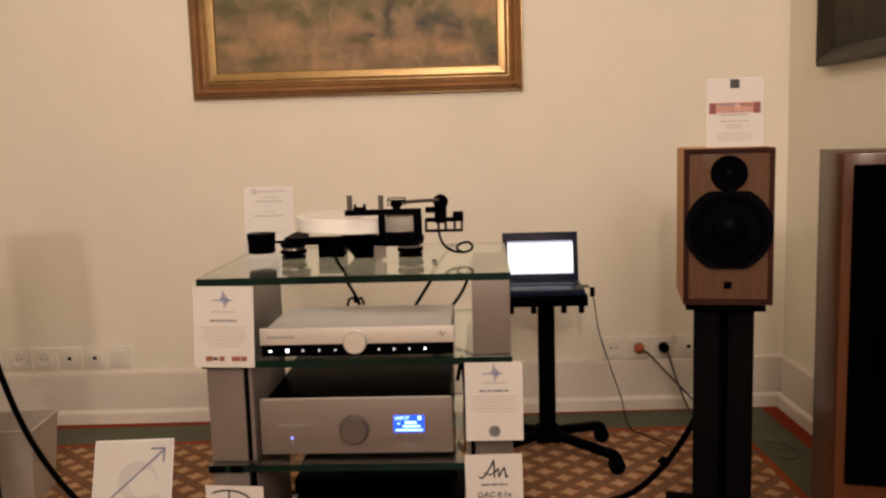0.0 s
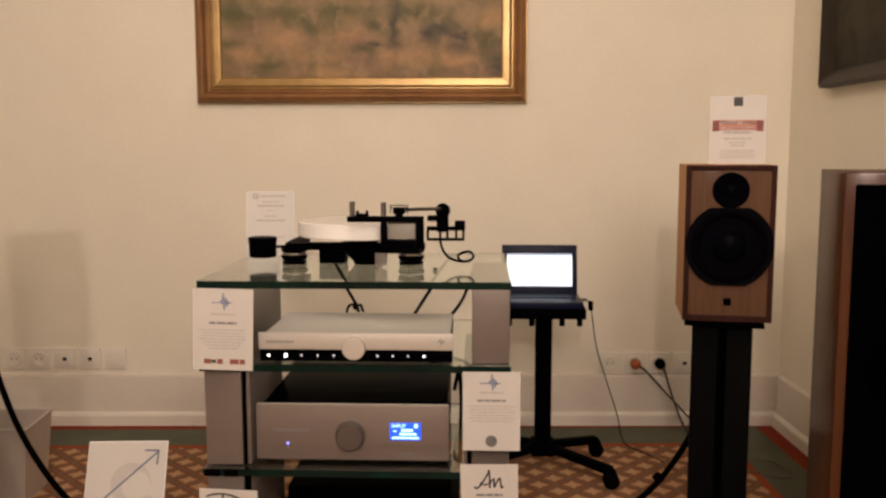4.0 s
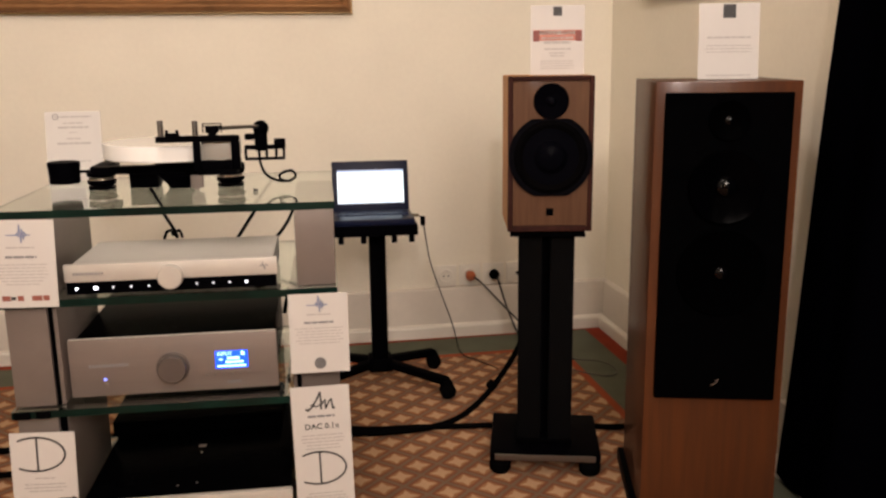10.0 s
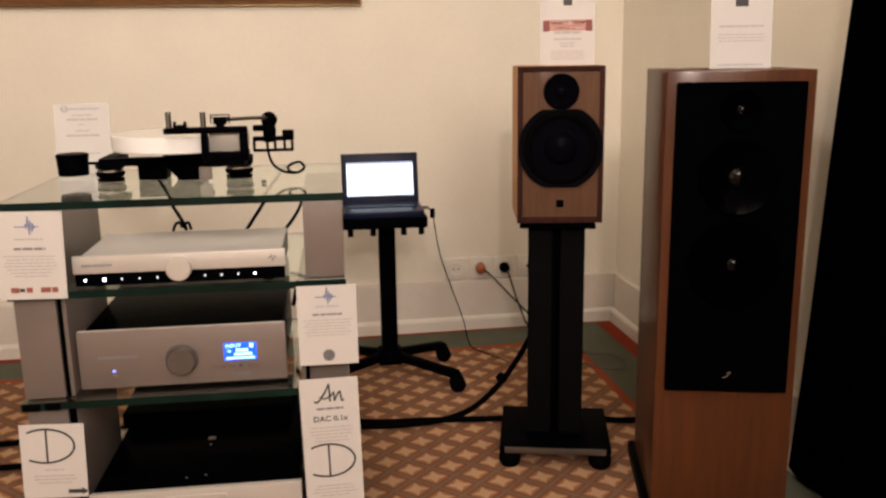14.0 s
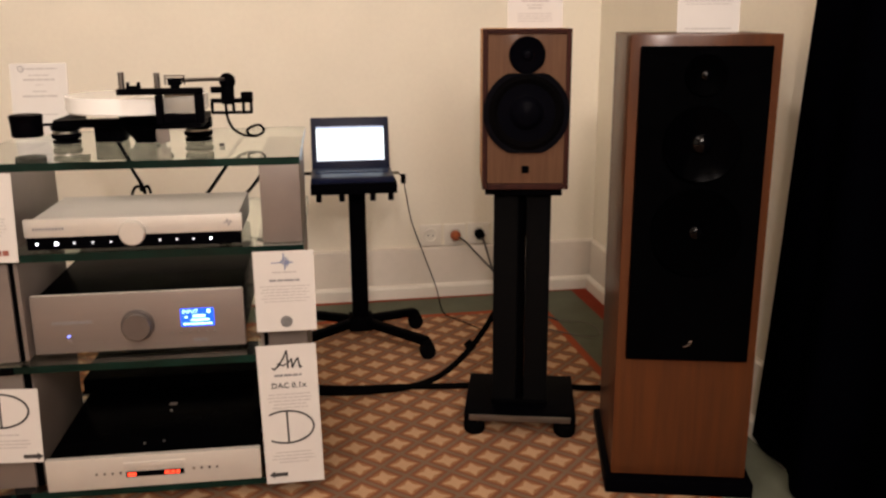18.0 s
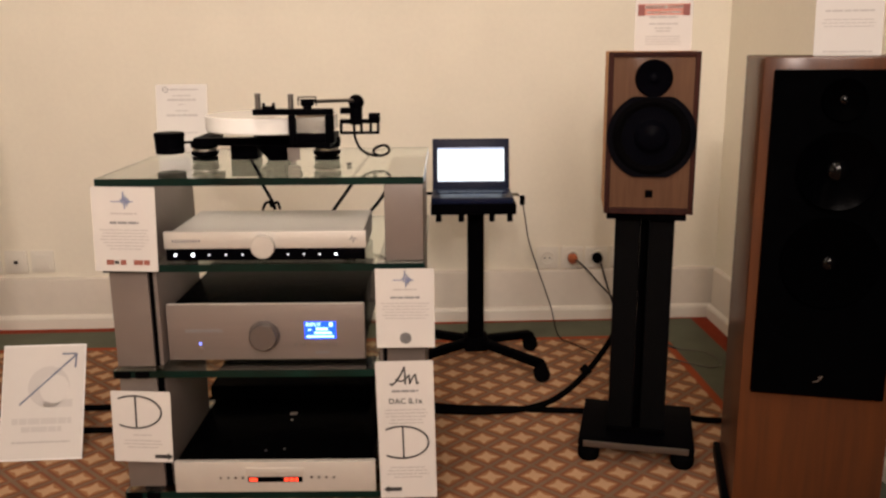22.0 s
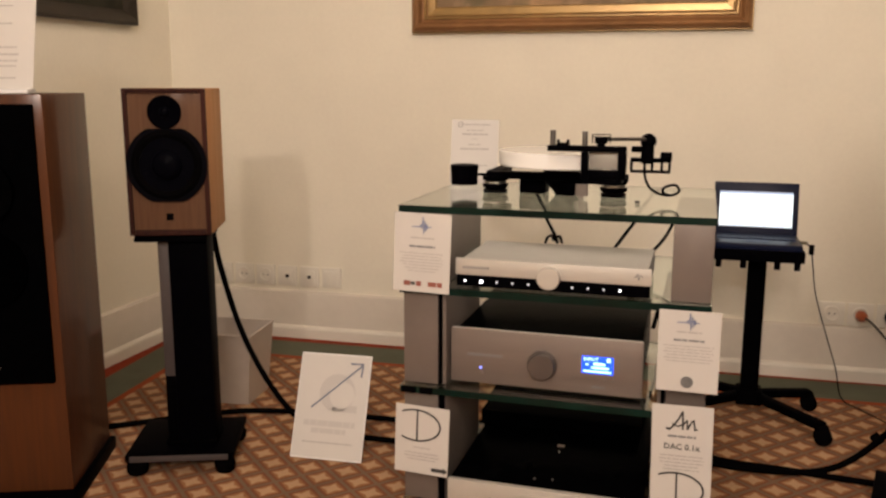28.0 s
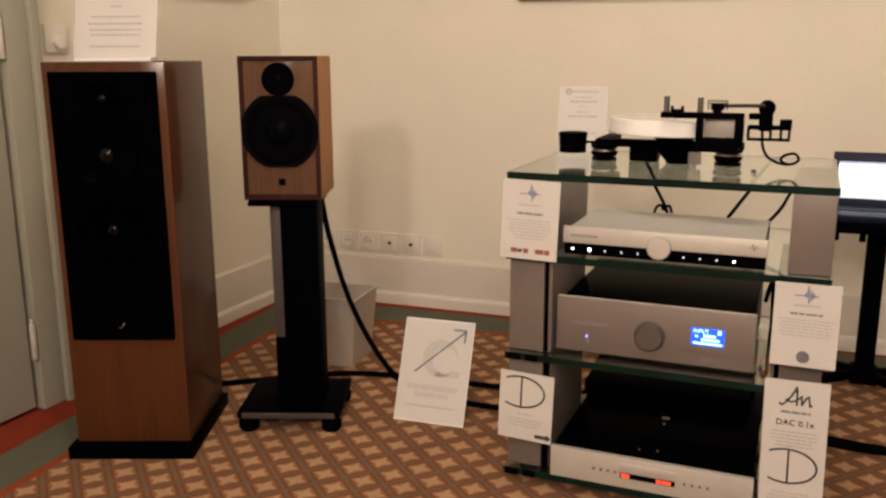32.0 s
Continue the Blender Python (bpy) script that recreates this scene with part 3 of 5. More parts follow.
def socket(x, z, sort, plug=None):
    """A square wall plate: round mains outlet, data outlet with a dark port, or a blank."""
    s = thing("wall_socket", {"mains": "white plastic mains outlet with a round recess", "data": "white plastic data outlet with a dark port", "blank": "white blank wall plate"}[sort] + " above the skirting", "socket", ROOM @ pose(x, WY1, z), "wall outlets above the skirting")
    boxpart("frame", (0.084, 0.010, 0.084), (0, -0.005, 0), PLASTIC_W, s, 0.003)
    if sort == "mains":
        bm = bmesh.new()
        lathe(bm, [(0.029, 0.010), (0.027, 0.0145), (0.0225, 0.0145), (0.021, 0.0105), (0.0005, 0.0105)], axis="y", seg=28)
        part("well", bm, PLASTIC_W, s)
        for dx in (-0.0095, 0.0095):
            bm = bmesh.new()
            cyl(bm, 0.0028, 0.002, (dx, -0.0112, 0), "y", 10)
            part("contact_hole", bm, RUBBER, s)
    elif sort == "data":
        boxpart("insert", (0.05, 0.004, 0.05), (0, -0.012, 0), PLASTIC_W, s, 0.001)
        boxpart("port", (0.014, 0.003, 0.012), (0.002, -0.0152, 0.0), RUBBER, s)
    else:
        boxpart("insert", (0.056, 0.004, 0.056), (0, -0.012, 0), PLASTIC_W, s, 0.001)
    return s


for k, sort in enumerate(("mains", "mains", "mains", "data", "data", "blank")):
    socket(-1.800 + 0.0989 * k, 0.2513, sort)
for k, sort in enumerate(("mains", "mains", "mains", "data")):
    socket(0.6219 + 0.0958 * k, 0.2333, sort)


def mains_plug(x, z, material, label, path):
    s = thing("mains_plug", label, "plug", ROOM @ pose(x, WY1 - 0.013, z))
    bm = bmesh.new()
    lathe(bm, [(0.018, 0.0), (0.0195, 0.006), (0.019, 0.024), (0.013, 0.034), (0.008, 0.040)], axis="y", seg=24)
    part("body", bm, material, s)
    bm = bmesh.new()
    tube(bm, [(p[0] - x, p[1] - WY1 + 0.013, p[2] - z) for p in path], 0.0038)
    part("cord", bm, CORD, s, "dark flexible mains cord")


mains_plug(0.7177, 0.2333, PLASTIC_O, "orange-brown round mains plug pushed into a wall outlet", [(0.7177, 3.205, 0.2333), (0.745, 3.185, 0.220), (0.815, 3.15, 0.145), (0.89, 3.08, 0.065), (0.955, 2.99, -0.002), (1.02, 2.85, -0.004)])
mains_plug(0.8135, 0.2333, RUBBER, "black round mains plug pushed into a wall outlet", [(0.8135, 3.205, 0.2333), (0.824, 3.19, 0.210), (0.848, 3.15, 0.115), (0.88, 3.09, 0.02), (0.91, 2.99, -0.002), (0.87, 2.8, -0.004)])

switch = thing("light_switch", "white plastic rotary wall switch beside the door", "switch", pose(WX0, 1.99, 1.085))
boxpart("plate", (0.012, 0.085, 0.085), (0.006, 0, 0), PLASTIC_W, switch, 0.004)
bm = bmesh.new()
cyl(bm, 0.02, 0.018, (0.020, 0.0, -0.012), "x", 24, bevel=0.004)
part("knob", bm, PLASTIC_W, switch)

# ---- paintings ----


def moulded_frame(name, w, h, profile, material, parent):
    """A picture frame of four mitred rails; profile of (in from the outer edge, out from the wall) pairs, closed at the back."""
    for side in range(4):
        bm = bmesh.new()
        half, other = (w / 2, h / 2) if side % 2 == 0 else (h / 2, w / 2)
        ra = [bm.verts.new((-(half - i), -o, -(other - i))) for i, o in profile]
        rb = [bm.verts.new((half - i, -o, -(other - i))) for i, o in profile]
        n = len(profile)
        for k in range(n):
            bm.faces.new((ra[k], ra[(k + 1) % n], rb[(k + 1) % n], rb[k]))
        bm.faces.new(ra[::-1])
        bm.faces.new(rb)
        bmesh.ops.recalc_face_normals(bm, faces=bm.faces[:])
        part(name, bm, material, parent, m=Matrix.Rotation(side * math.pi / 2, 4, "Y"))


painting = thing("painting", "brown meadow landscape in a wide gilt frame", "painting", ROOM @ pose(-0.3303, WY1 - 0.004, 1.2332 + 0.453))
moulded_frame("outer_bead", 1.235, 0.906, [(0.0, 0.0), (0.0, 0.018), (0.0015, 0.0205), (0.004, 0.0205), (0.0055, 0.018), (0.0055, 0.0)], GOLD, painting)
moulded_frame("frame_rail", 1.2236, 0.8946, [(0.0, 0.0), (0.0, 0.030), (0.006, 0.040), (0.016, 0.046), (0.026, 0.040), (0.036, 0.026), (0.0438, 0.022), (0.0438, 0.0)], GOLD_DARK, painting)
moulded_frame("bead_rail", 1.135, 0.806, [(0.0, 0.0), (0.0, 0.024), (0.003, 0.029), (0.007, 0.029), (0.0095, 0.0215), (0.0095, 0.0)], GOLD, painting)
moulded_frame("groove_rail", 1.1158, 0.7868, [(0.0, 0.0), (0.0, 0.0175), (0.003, 0.0165), (0.003, 0.0)], GOLD_DARK, painting)
moulded_frame("inner_rail", 1.1096, 0.7806, [(0.0, 0.0), (0.0, 0.0205), (0.0025, 0.0212), (0.005, 0.0195), (0.021, 0.0180), (0.0285, 0.0170), (0.0305, 0.012), (0.0333, 0.008), (0.0333, 0.0)], GOLD, painting)
boxpart("canvas", (1.049, 0.006, 0.718), (0, -0.005, 0), CANVAS, painting)


def side_painting(m, label):
    s = thing("painting", label, "painting", m, "dark paintings on the side walls")
    moulded_frame("frame_rail", 0.78, 0.62, [(0.0, 0.0), (0.0, 0.034), (0.01, 0.042), (0.03, 0.034), (0.055, 0.012), (0.055, 0.0)], DARKFRAME, s)
    boxpart("canvas", (0.675, 0.006, 0.515), (0, -0.006, 0), CANVAS_DARK, s)


side_painting(ROOM @ pose(WX1 - 0.004, 2.527, 1.264 + 0.31, 0, 0, -90), "dark old painting in a bronze frame on the wall")
side_painting(pose(WX0 + 0.004, 2.56, 1.262 + 0.31, 0, 0, 90), "dark old painting in a bronze frame on the wall")

# ---- printed cards ----


def stroke(bm, pts, w, y=-0.0014, t=0.0006):
    """A flat printed line through points in x and z."""
    for (x0, z0), (x1, z1) in zip(pts, pts[1:]):
        d = Vector((x1 - x0, 0, z1 - z0))
        L = d.length
        a = math.atan2(d.z, d.x)
        m = Matrix.Translation(((x0 + x1) / 2, y, (z0 + z1) / 2)) @ Matrix.Rotation(-a, 4, "Y")
        box(bm, (L + w * 0.6, t, w), m=m)


def bars(parent, rows, w, material=GREYINK, name="text_bar", seed=1):
    """Lines of unreadable print: (height, share of the width, thickness)."""
    rng = random.Random(seed)
    for z, share, t in rows:
        bm = bmesh.new()
        x, end = -w * share / 2, w * share / 2
        while x < end - 0.002:
            word = min(rng.uniform(0.006, 0.02) * (t / 0.0022) ** 0.5, end - x)
            box(bm, (word, 0.0006, t), (x + word / 2, -0.0014, z))
            x += word + 0.0022
        part(name, bm, material, parent)


def sheet(parent, w, h, material=PAPER, name="sheet"):
    bm = bmesh.new()
    box(bm, (w, 0.0012, h), (0, -0.0004, h / 2))
    return part(name, bm, material, parent)


def ring(bm, cx, cz, rx, rz, w, a0, a1, n=40, y=-0.0014):
    pts = [(cx + rx * math.cos(a0 + (a1 - a0) * k / n), cz + rz * math.sin(a0 + (a1 - a0) * k / n)) for k in range(n + 1)]
    stroke(bm, pts, w, y)


def wave_logo(parent, x, z, s):
    bm = bmesh.new()
    stroke(bm, [(x - 1.4 * s, z - 0.1 * s), (x - 0.35 * s, z - 0.1 * s), (x - 0.25 * s, z + 0.2 * s), (x - 0.12 * s, z - 0.3 * s), (x + 0.02 * s, z + 1.05 * s), (x + 0.14 * s, z - 0.95 * s), (x + 0.28 * s, z + 0.6 * s), (x + 0.42 * s, z - 0.6 * s), (x + 0.54 * s, z + 0.3 * s), (x + 0.64 * s, z - 0.25 * s), (x + 0.74 * s, z - 0.05 * s), (x + 1.1 * s, z - 0.1 * s)], 0.0021)
    part("wave_mark", bm, BLUEINK, parent, "blue pulse line mark")


def d_logo(parent, x, z, s):
    bm = bmesh.new()
    ring(bm, x - 0.25 * s, z, 1.15 * s, 0.75 * s, 0.0042, -2.2, 2.2)
    stroke(bm, [(x - 0.2 * s, z - 0.72 * s), (x - 0.2 * s, z + 0.72 * s)], 0.0042)
    part("rounded_mark", bm, INK, parent, "black rounded mark with an upright bar")


def arrow_tag(parent, x, z, flip=1):
    bm = bmesh.new()
    box(bm, (0.03, 0.0006, 0.009), (x - 0.004 * flip, -0.0014, z))
    prism(bm, [(x + flip * 0.010, z - 0.009), (x + flip * 0.022, z), (x + flip * 0.010, z + 0.009)], -0.0018, -0.001)
    part("arrow_mark", bm, INK, parent)


def words(parent, body, x, z, size, material):
    cu = bpy.data.curves.new("words", "FONT")
    cu.body, cu.size, cu.align_x, cu.extrude, cu.resolution_u = body, size, "CENTER", 0.0003, 2
    cu.offset = 0.015 * size
    tmp = bpy.data.objects.new("words", cu)
    scene.collection.objects.link(tmp)
    me = bpy.data.meshes.new_from_object(tmp.evaluated_get(bpy.context.evaluated_depsgraph_get()))
    bpy.data.objects.remove(tmp)
    me.materials.clear()
    me.materials.append(material)
    ob = new("words", me)
    ob.parent = parent
    ob.matrix_local = pose(x, -0.0015, z, 90, 0, 0)


# hung on the rack's front edge
card = thing("price_card", "white printed card with a blue pulse mark and red badges", "card", pose(-0.468, 1.8632, 0.567, 0, 2, 3), "product cards on the rack")
sheet(card, 0.135, 0.186)
wave_logo(card, 0.0, 0.156, 0.0185)
bars(card, [(0.128, 0.42, 0.003)], 0.132, PALEINK, seed=2)
bars(card, [(0.108, 0.46, 0.005)], 0.132, GREYINK, seed=3)
bars(card, [(0.092 - 0.007 * k, (0.8, 0.7, 0.75, 0.8, 0.7, 0.6, 0.5)[k], 0.002) for k in range(7)], 0.132, PALEINK, seed=4)
for x, w in ((-0.034, 0.016), (-0.020, 0.010), (-0.006, 0.012), (0.026, 0.020), (0.044, 0.012)):
    boxpart("red_badge", (w, 0.0006, 0.011 if w > 0.011 else 0.007), (x, -0.0014, 0.020), BADGE if w != 0.010 else INK, card)
card = thing("price_card", "white printed card with a blue pulse mark and a grey seal", "card", pose(0.1385, 1.848, 0.392), "product cards on the rack")
sheet(card, 0.128, 0.180)
wave_logo(card, 0.0, 0.156, 0.018)
bars(card, [(0.133, 0.4, 0.003)], 0.128, PALEINK, seed=6)
bars(card, [(0.115, 0.5, 0.0045)], 0.128, GREYINK, seed=7)
bars(card, [(0.102 - 0.0068 * k, (0.82, 0.75, 0.8, 0.7, 0.8, 0.7)[k], 0.002) for k in range(6)], 0.128, PALEINK, seed=8)
bm = bmesh.new()
cyl(bm, 0.013, 0.0008, (0.0, -0.0016, 0.022), "y", 28)
part("round_seal", bm, mat("dark_seal_print", (0.14, 0.14, 0.14), 0.6, var=0.5, scale=160), card)
card = thing("price_card", "tall white printed card with two black marks", "card", pose(0.1395, 1.846, 0.028, 0, -1, 0), "product cards on the rack")
sheet(card, 0.129, 0.333)
bm = bmesh.new()
stroke(bm, [(-0.033, 0.280), (-0.028, 0.277), (-0.020, 0.284), (-0.008, 0.302), (0.0, 0.319), (0.001, 0.300), (0.001, 0.279)], 0.0040)
stroke(bm, [(-0.021, 0.290), (-0.010, 0.285), (0.002, 0.290), (0.010, 0.300)], 0.0034)
stroke(bm, [(0.010, 0.300), (0.011, 0.280), (0.019, 0.296), (0.024, 0.301), (0.027, 0.279), (0.031, 0.281)], 0.0038)
part("letter_mark", bm, INK, card)
bars(card, [(0.262, 0.46, 0.005)], 0.129, GREYINK, seed=9)
words(card, "DAC 0.1x", 0, 0.232, 0.0185, INK)
bars(card, [(0.217 - 0.008 * k, (0.7, 0.74, 0.7, 0.55, 0.6)[k], 0.0024) for k in range(5)], 0.129, PALEINK, seed=10)
d_logo(card, 0.002, 0.138, 0.052)
bars(card, [(0.076 - 0.008 * k, (0.6, 0.7, 0.75, 0.5)[k], 0.0024) for k in range(4)], 0.129, PALEINK, seed=11)
arrow_tag(card, -0.035, 0.022, -1)
card = thing("price_card", "white printed card with a black rounded mark and arrow", "card", pose(-0.467, 1.855, 0.118, 0, 2, 0), "product cards on the rack")
sheet(card, 0.134, 0.172)
d_logo(card, -0.002, 0.122, 0.052)
bars(card, [(0.066, 0.3, 0.0024), (0.052, 0.6, 0.0024), (0.044, 0.62, 0.0024), (0.036, 0.5, 0.0024)], 0.139, PALEINK, seed=12)
arrow_tag(card, 0.045, 0.014)
# on top of the turntable shelf and the loudspeakers
card = thing("price_card", "white printed card standing behind the turntable on glass", "card", pose(-0.472, 2.352, 0.7695, -9, 0, 2))
sheet(card, 0.136, 0.178)
ringbm = bmesh.new()
ring(ringbm, -0.042, 0.164, 0.007, 0.007, 0.0018, 0, 6.283, 24)
part("round_mark", ringbm, GREYINK, card)
bars(card, [(0.164, 0.45, 0.004)], 0.2, PALEINK, seed=13)
bars(card, [(0.148, 0.35, 0.003), (0.137, 0.55, 0.005), (0.124, 0.14, 0.002), (0.108, 0.25, 0.003), (0.096, 0.6, 0.005), (0.05, 0.6, 0.003)], 0.136, PALEINK, seed=14)
card = thing("award_card", "white award card with a red banner on the loudspeaker", "card", pose(0.757, 2.19, 1.0232, -6, 0, -12))
sheet(card, 0.135, 0.172)
boxpart("dark_emblem", (0.022, 0.0008, 0.022), (0.0, -0.0015, 0.157), INK, card)
boxpart("red_banner", (0.122, 0.0006, 0.026), (0, -0.0014, 0.098), REDINK, card)
for x in (-0.053, 0.053):
    boxpart("banner_end", (0.016, 0.0007, 0.026), (x, -0.0015, 0.096), DARK_PRINT, card)
bars(card, [(0.104, 0.66, 0.009), (0.091, 0.6, 0.005)], 0.135, PAPER, "banner_text", 15)
bars(card, [(0.080, 0.5, 0.006), (0.064, 0.5, 0.004), (0.054, 0.3, 0.003), (0.047, 0.25, 0.003)], 0.135, PALEINK, seed=16)
bars(card, [(0.034 - 0.006 * k, 0.62, 0.002) for k in range(4)], 0.135, PALEINK, seed=17)
card = thing("price_card", "white printed card with a dark emblem on the loudspeaker", "card", pose(1.0765, 1.905, 1.0133, -6, 0, -12))
sheet(card, 0.134, 0.168)
boxpart("dark_emblem", (0.028, 0.0008, 0.030), (0.0, -0.0015, 0.150), INK, card)
bars(card, [(0.092, 0.72, 0.004)], 0.134, PALEINK, seed=18)
bars(card, [(0.074 - 0.007 * k, (0.7, 0.75, 0.7)[k], 0.002) for k in range(3)] + [(0.008, 0.7, 0.003)], 0.14, PALEINK, seed=19)
card = thing("price_card", "large white printed card standing on the tall loudspeaker", "card", pose(-1.535, 1.735, 1.0295, -16, 0, 19))
boxpart("clear_foot", (0.20, 0.05, 0.010), (0, 0.01, -0.0052), ACRYLIC, card, 0.002, "clear acrylic foot", pose(0, 0, 0, 16, 0, 0))
sheet(card, 0.216, 0.285)
bars(card, [(0.24, 0.5, 0.008), (0.21, 0.4, 0.004), (0.165, 0.4, 0.004), (0.132, 0.12, 0.004), (0.105, 0.5, 0.004), (0.087, 0.56, 0.005), (0.071, 0.52, 0.004), (0.058, 0.5, 0.004), (0.028, 0.5, 0.004)], 0.262, PALEINK, seed=20)

# ---- rack ----
RACK_X0, RACK_X1, RACK_Y0, RACK_Y1 = -0.524, 0.182, 1.870, 2.410
rack = thing("equipment_rack", "hi-fi rack of thick glass shelves on grey posts", "rack", pose((RACK_X0 + RACK_X1) / 2, 2.14, 0))
RW, RD = RACK_X1 - RACK_X0, RACK_Y1 - RACK_Y0
for z in (0.0155, 0.316, 0.562, 0.7525):
    bm = bmesh.new()
    box(bm, (RW, RD, 0.0165), (0, 0, z + 0.00825))
    shelf = part("glass_shelf", bm, GLASS, rack, "thick clear glass shelf with green edges")
    shelf.data.materials.append(GLASS_EDGE)
    for f in shelf.data.polygons:
        if abs(f.normal.z) < 0.3:
            f.material_index = 1
    shelf.visible_shadow = z < 0.4
for x0, x1, s0, s1 in ((-0.522, -0.436, -0.4355, -0.418), (0.0945, 0.180, 0.076, 0.094)):
    cx, sx = (RACK_X0 + RACK_X1) / 2, (s0 + s1) / 2
    for z0, z1 in ((0.0325, 0.3155), (0.333, 0.5615), (0.579, 0.752)):
        boxpart("post", (x1 - x0, 0.34, z1 - z0), ((x0 + x1) / 2 - cx, -0.075, (z0 + z1) / 2), GREY, rack, 0.004)
        if not (s0 > 0 and z0 > 0.5):
            boxpart("post_edge", (s1 - s0, 0.330, z1 - z0), (sx - cx, -0.073, (z0 + z1) / 2), GREY, rack, 0.002)
        if z0 < 0.5:
            slim = 0.007 if z0 > 0.3 else 0.0
            boxpart("dark_groove", (s1 - s0 - 0.002 - slim, 0.004, z1 - z0 - 0.002), (sx - cx + (slim / 2 if s0 > 0 else -slim / 2), -0.2405, (z0 + z1) / 2), BLACK, rack, 0.001, "dark groove strip along the post")
    for z in (0.0155, 0.316):
        for px, pw in ((x0 + 0.021, 0.034), (x0 + 0.065, 0.030)):
            # black strips put the dark seen through the glass onto its edge
            boxpart("edge_dark_strip", (pw, 0.006, 0.0150), (px - cx, -0.2735, z + 0.0083), RUBBER, rack, 0.001, "black strip on the glass edge for the dark behind it")
    for y in (-0.2, 0.05):
        bm = bmesh.new()
        cyl(bm, 0.022, 0.0250, ((x0 + x1) / 2 - cx, y, FZ + 0.0125), seg=20, bevel=0.003)
        part("foot", bm, RUBBER, rack, "black rubber foot")


def text_on_front(name, parent, x0, x1, z, h, y, material, seed):
    rng = random.Random(seed)
    bm = bmesh.new()
    x = x0
    while x < x1 - 0.002:
        w = min(h * 0.75, x1 - x)
        box(bm, (w * 0.75, 0.0008, h * rng.uniform(0.8, 1.0)), (x + w / 2, y, z))
        x += w + 0.0012
    part(name, bm, material, parent)


# integrated amplifier, silver
amp = thing("integrated_amplifier", "slim silver integrated amplifier with a round knob on glass", "amplifier", pose(-0.1695, 1.89, 0.5788))
boxpart("body", (0.428, 0.262, 0.0545), (0, 0.143, 0.0365), CASE, amp, 0.003)
boxpart("front_panel", (0.446, 0.012, 0.0385), (0, 0.006, 0.0495), SILVER, amp, 0.0025)
boxpart("display_band", (0.440, 0.008, 0.0265), (0, 0.006, 0.0165), SATIN, amp, 0.001, "glossy black lower band")
bm = bmesh.new()
lathe(bm, [(0.026, 0.0), (0.0265, 0.002), (0.0265, 0.015), (0.0245, 0.018), (0.0005, 0.0185)], (-0.003, 0.0, 0.0365), "y")
part("volume_knob", bm, SILVER, amp, "large flat silver knob")
for x, big in ((-0.1995, 1), (-0.1605, 2), (-0.1245, 0), (-0.0875, 0), (-0.0505, 0), (0.0495, 0), (0.0845, 0), (0.1195, 0), (0.1555, 1)):
    bm = bmesh.new()
    cyl(bm, 0.0036 if big == 2 else 0.0023, 0.002, (x, 0.0012, 0.0165), "y", 14)
    part("indicator", bm, LED if big else LED_DIM, amp, "lit white indicator")
text_on_front("maker_mark", amp, -0.205, -0.14, 0.0485, 0.007, -0.0004, GREYINK, 1)
bm = bmesh.new()
stroke(bm, [(0.185, 0.050), (0.190, 0.050), (0.192, 0.058), (0.195, 0.043), (0.198, 0.054), (0.203, 0.050)], 0.0018, -0.0004)
part("pulse_mark", bm, GREYINK, amp)
for x in (-0.18, 0.18):
    for y in (0.05, 0.24):
        bm = bmesh.new()
        cyl(bm, 0.014, 0.0094, (x, y, 0.0047), seg=16)
        part("foot", bm, RUBBER, amp)

# preamplifier, grey front and black cover
pre = thing("preamplifier", "grey aluminium preamplifier with a lit blue display on glass", "amplifier", pose(-0.184, 1.918, 0.3332))
boxpart("cover", (0.436, 0.40, 0.118), (0, 0.215, 0.0715), LID, pre, 0.002, "black metal cover")
boxpart("front_panel", (0.452, 0.014, 0.132), (0, 0.007, 0.0725), ALU, pre, 0.003)
# thin silver strip puts the panel's edge highlight into the shape
boxpart("top_highlight", (0.446, 0.006, 0.0016), (0, 0.0055, 0.1394), SILVER, pre, 0.0005, "bright strip standing for the highlight on the top edge")
bm = bmesh.new()
lathe(bm, [(0.0350, 0.0), (0.0355, 0.003), (0.034, 0.005), (0.032, 0.005), (0.0315, 0.020), (0.029, 0.0235), (0.0005, 0.0235)], (-0.004, 0.0, 0.066), "y", 48)
part("volume_knob", bm, ALU_DARK, pre, "large dark grey aluminium knob")
boxpart("display_window", (0.072, 0.0015, 0.041), (0.124, -0.0004, 0.077), LCD, pre, 0, "lit blue display")
words(pre, "INPUT", 0.109, 0.0865, 0.012, LCD_TEXT)
for x, z, w, h in ((0.149, 0.0905, 0.008, 0.009), (0.100, 0.078, 0.007, 0.0035), (0.128, 0.080, 0.027, 0.006), (0.13, 0.071, 0.040, 0.005), (0.124, 0.062, 0.063, 0.0045)):
    boxpart("display_line", (w, 0.0008, h), (x, -0.0015, z), LCD_TEXT, pre)
for k in range(6):
    bm = bmesh.new()
    cyl(bm, 0.0026, 0.003, (0.068 + 0.0185 * k, -0.0008, 0.043), "y", 12)
    part("button", bm, KNOB, pre)
text_on_front("model_mark", pre, 0.112, 0.142, 0.024, 0.007, -0.0004, GREYINK, 2)
text_on_front("maker_mark", pre, -0.185, -0.10, 0.077, 0.008, -0.0004, GREYINK, 3)
bm = bmesh.new()
cyl(bm, 0.003, 0.002, (-0.152, -0.0008, 0.046), "y", 12)
part("indicator", bm, LED_BLUE, pre, "lit blue indicator")
bm = bmesh.new()
cyl(bm, 0.006, 0.004, (-0.152, -0.0005, 0.033), "y", 16, bevel=0.001)
part("power_button", bm, ALU, pre)
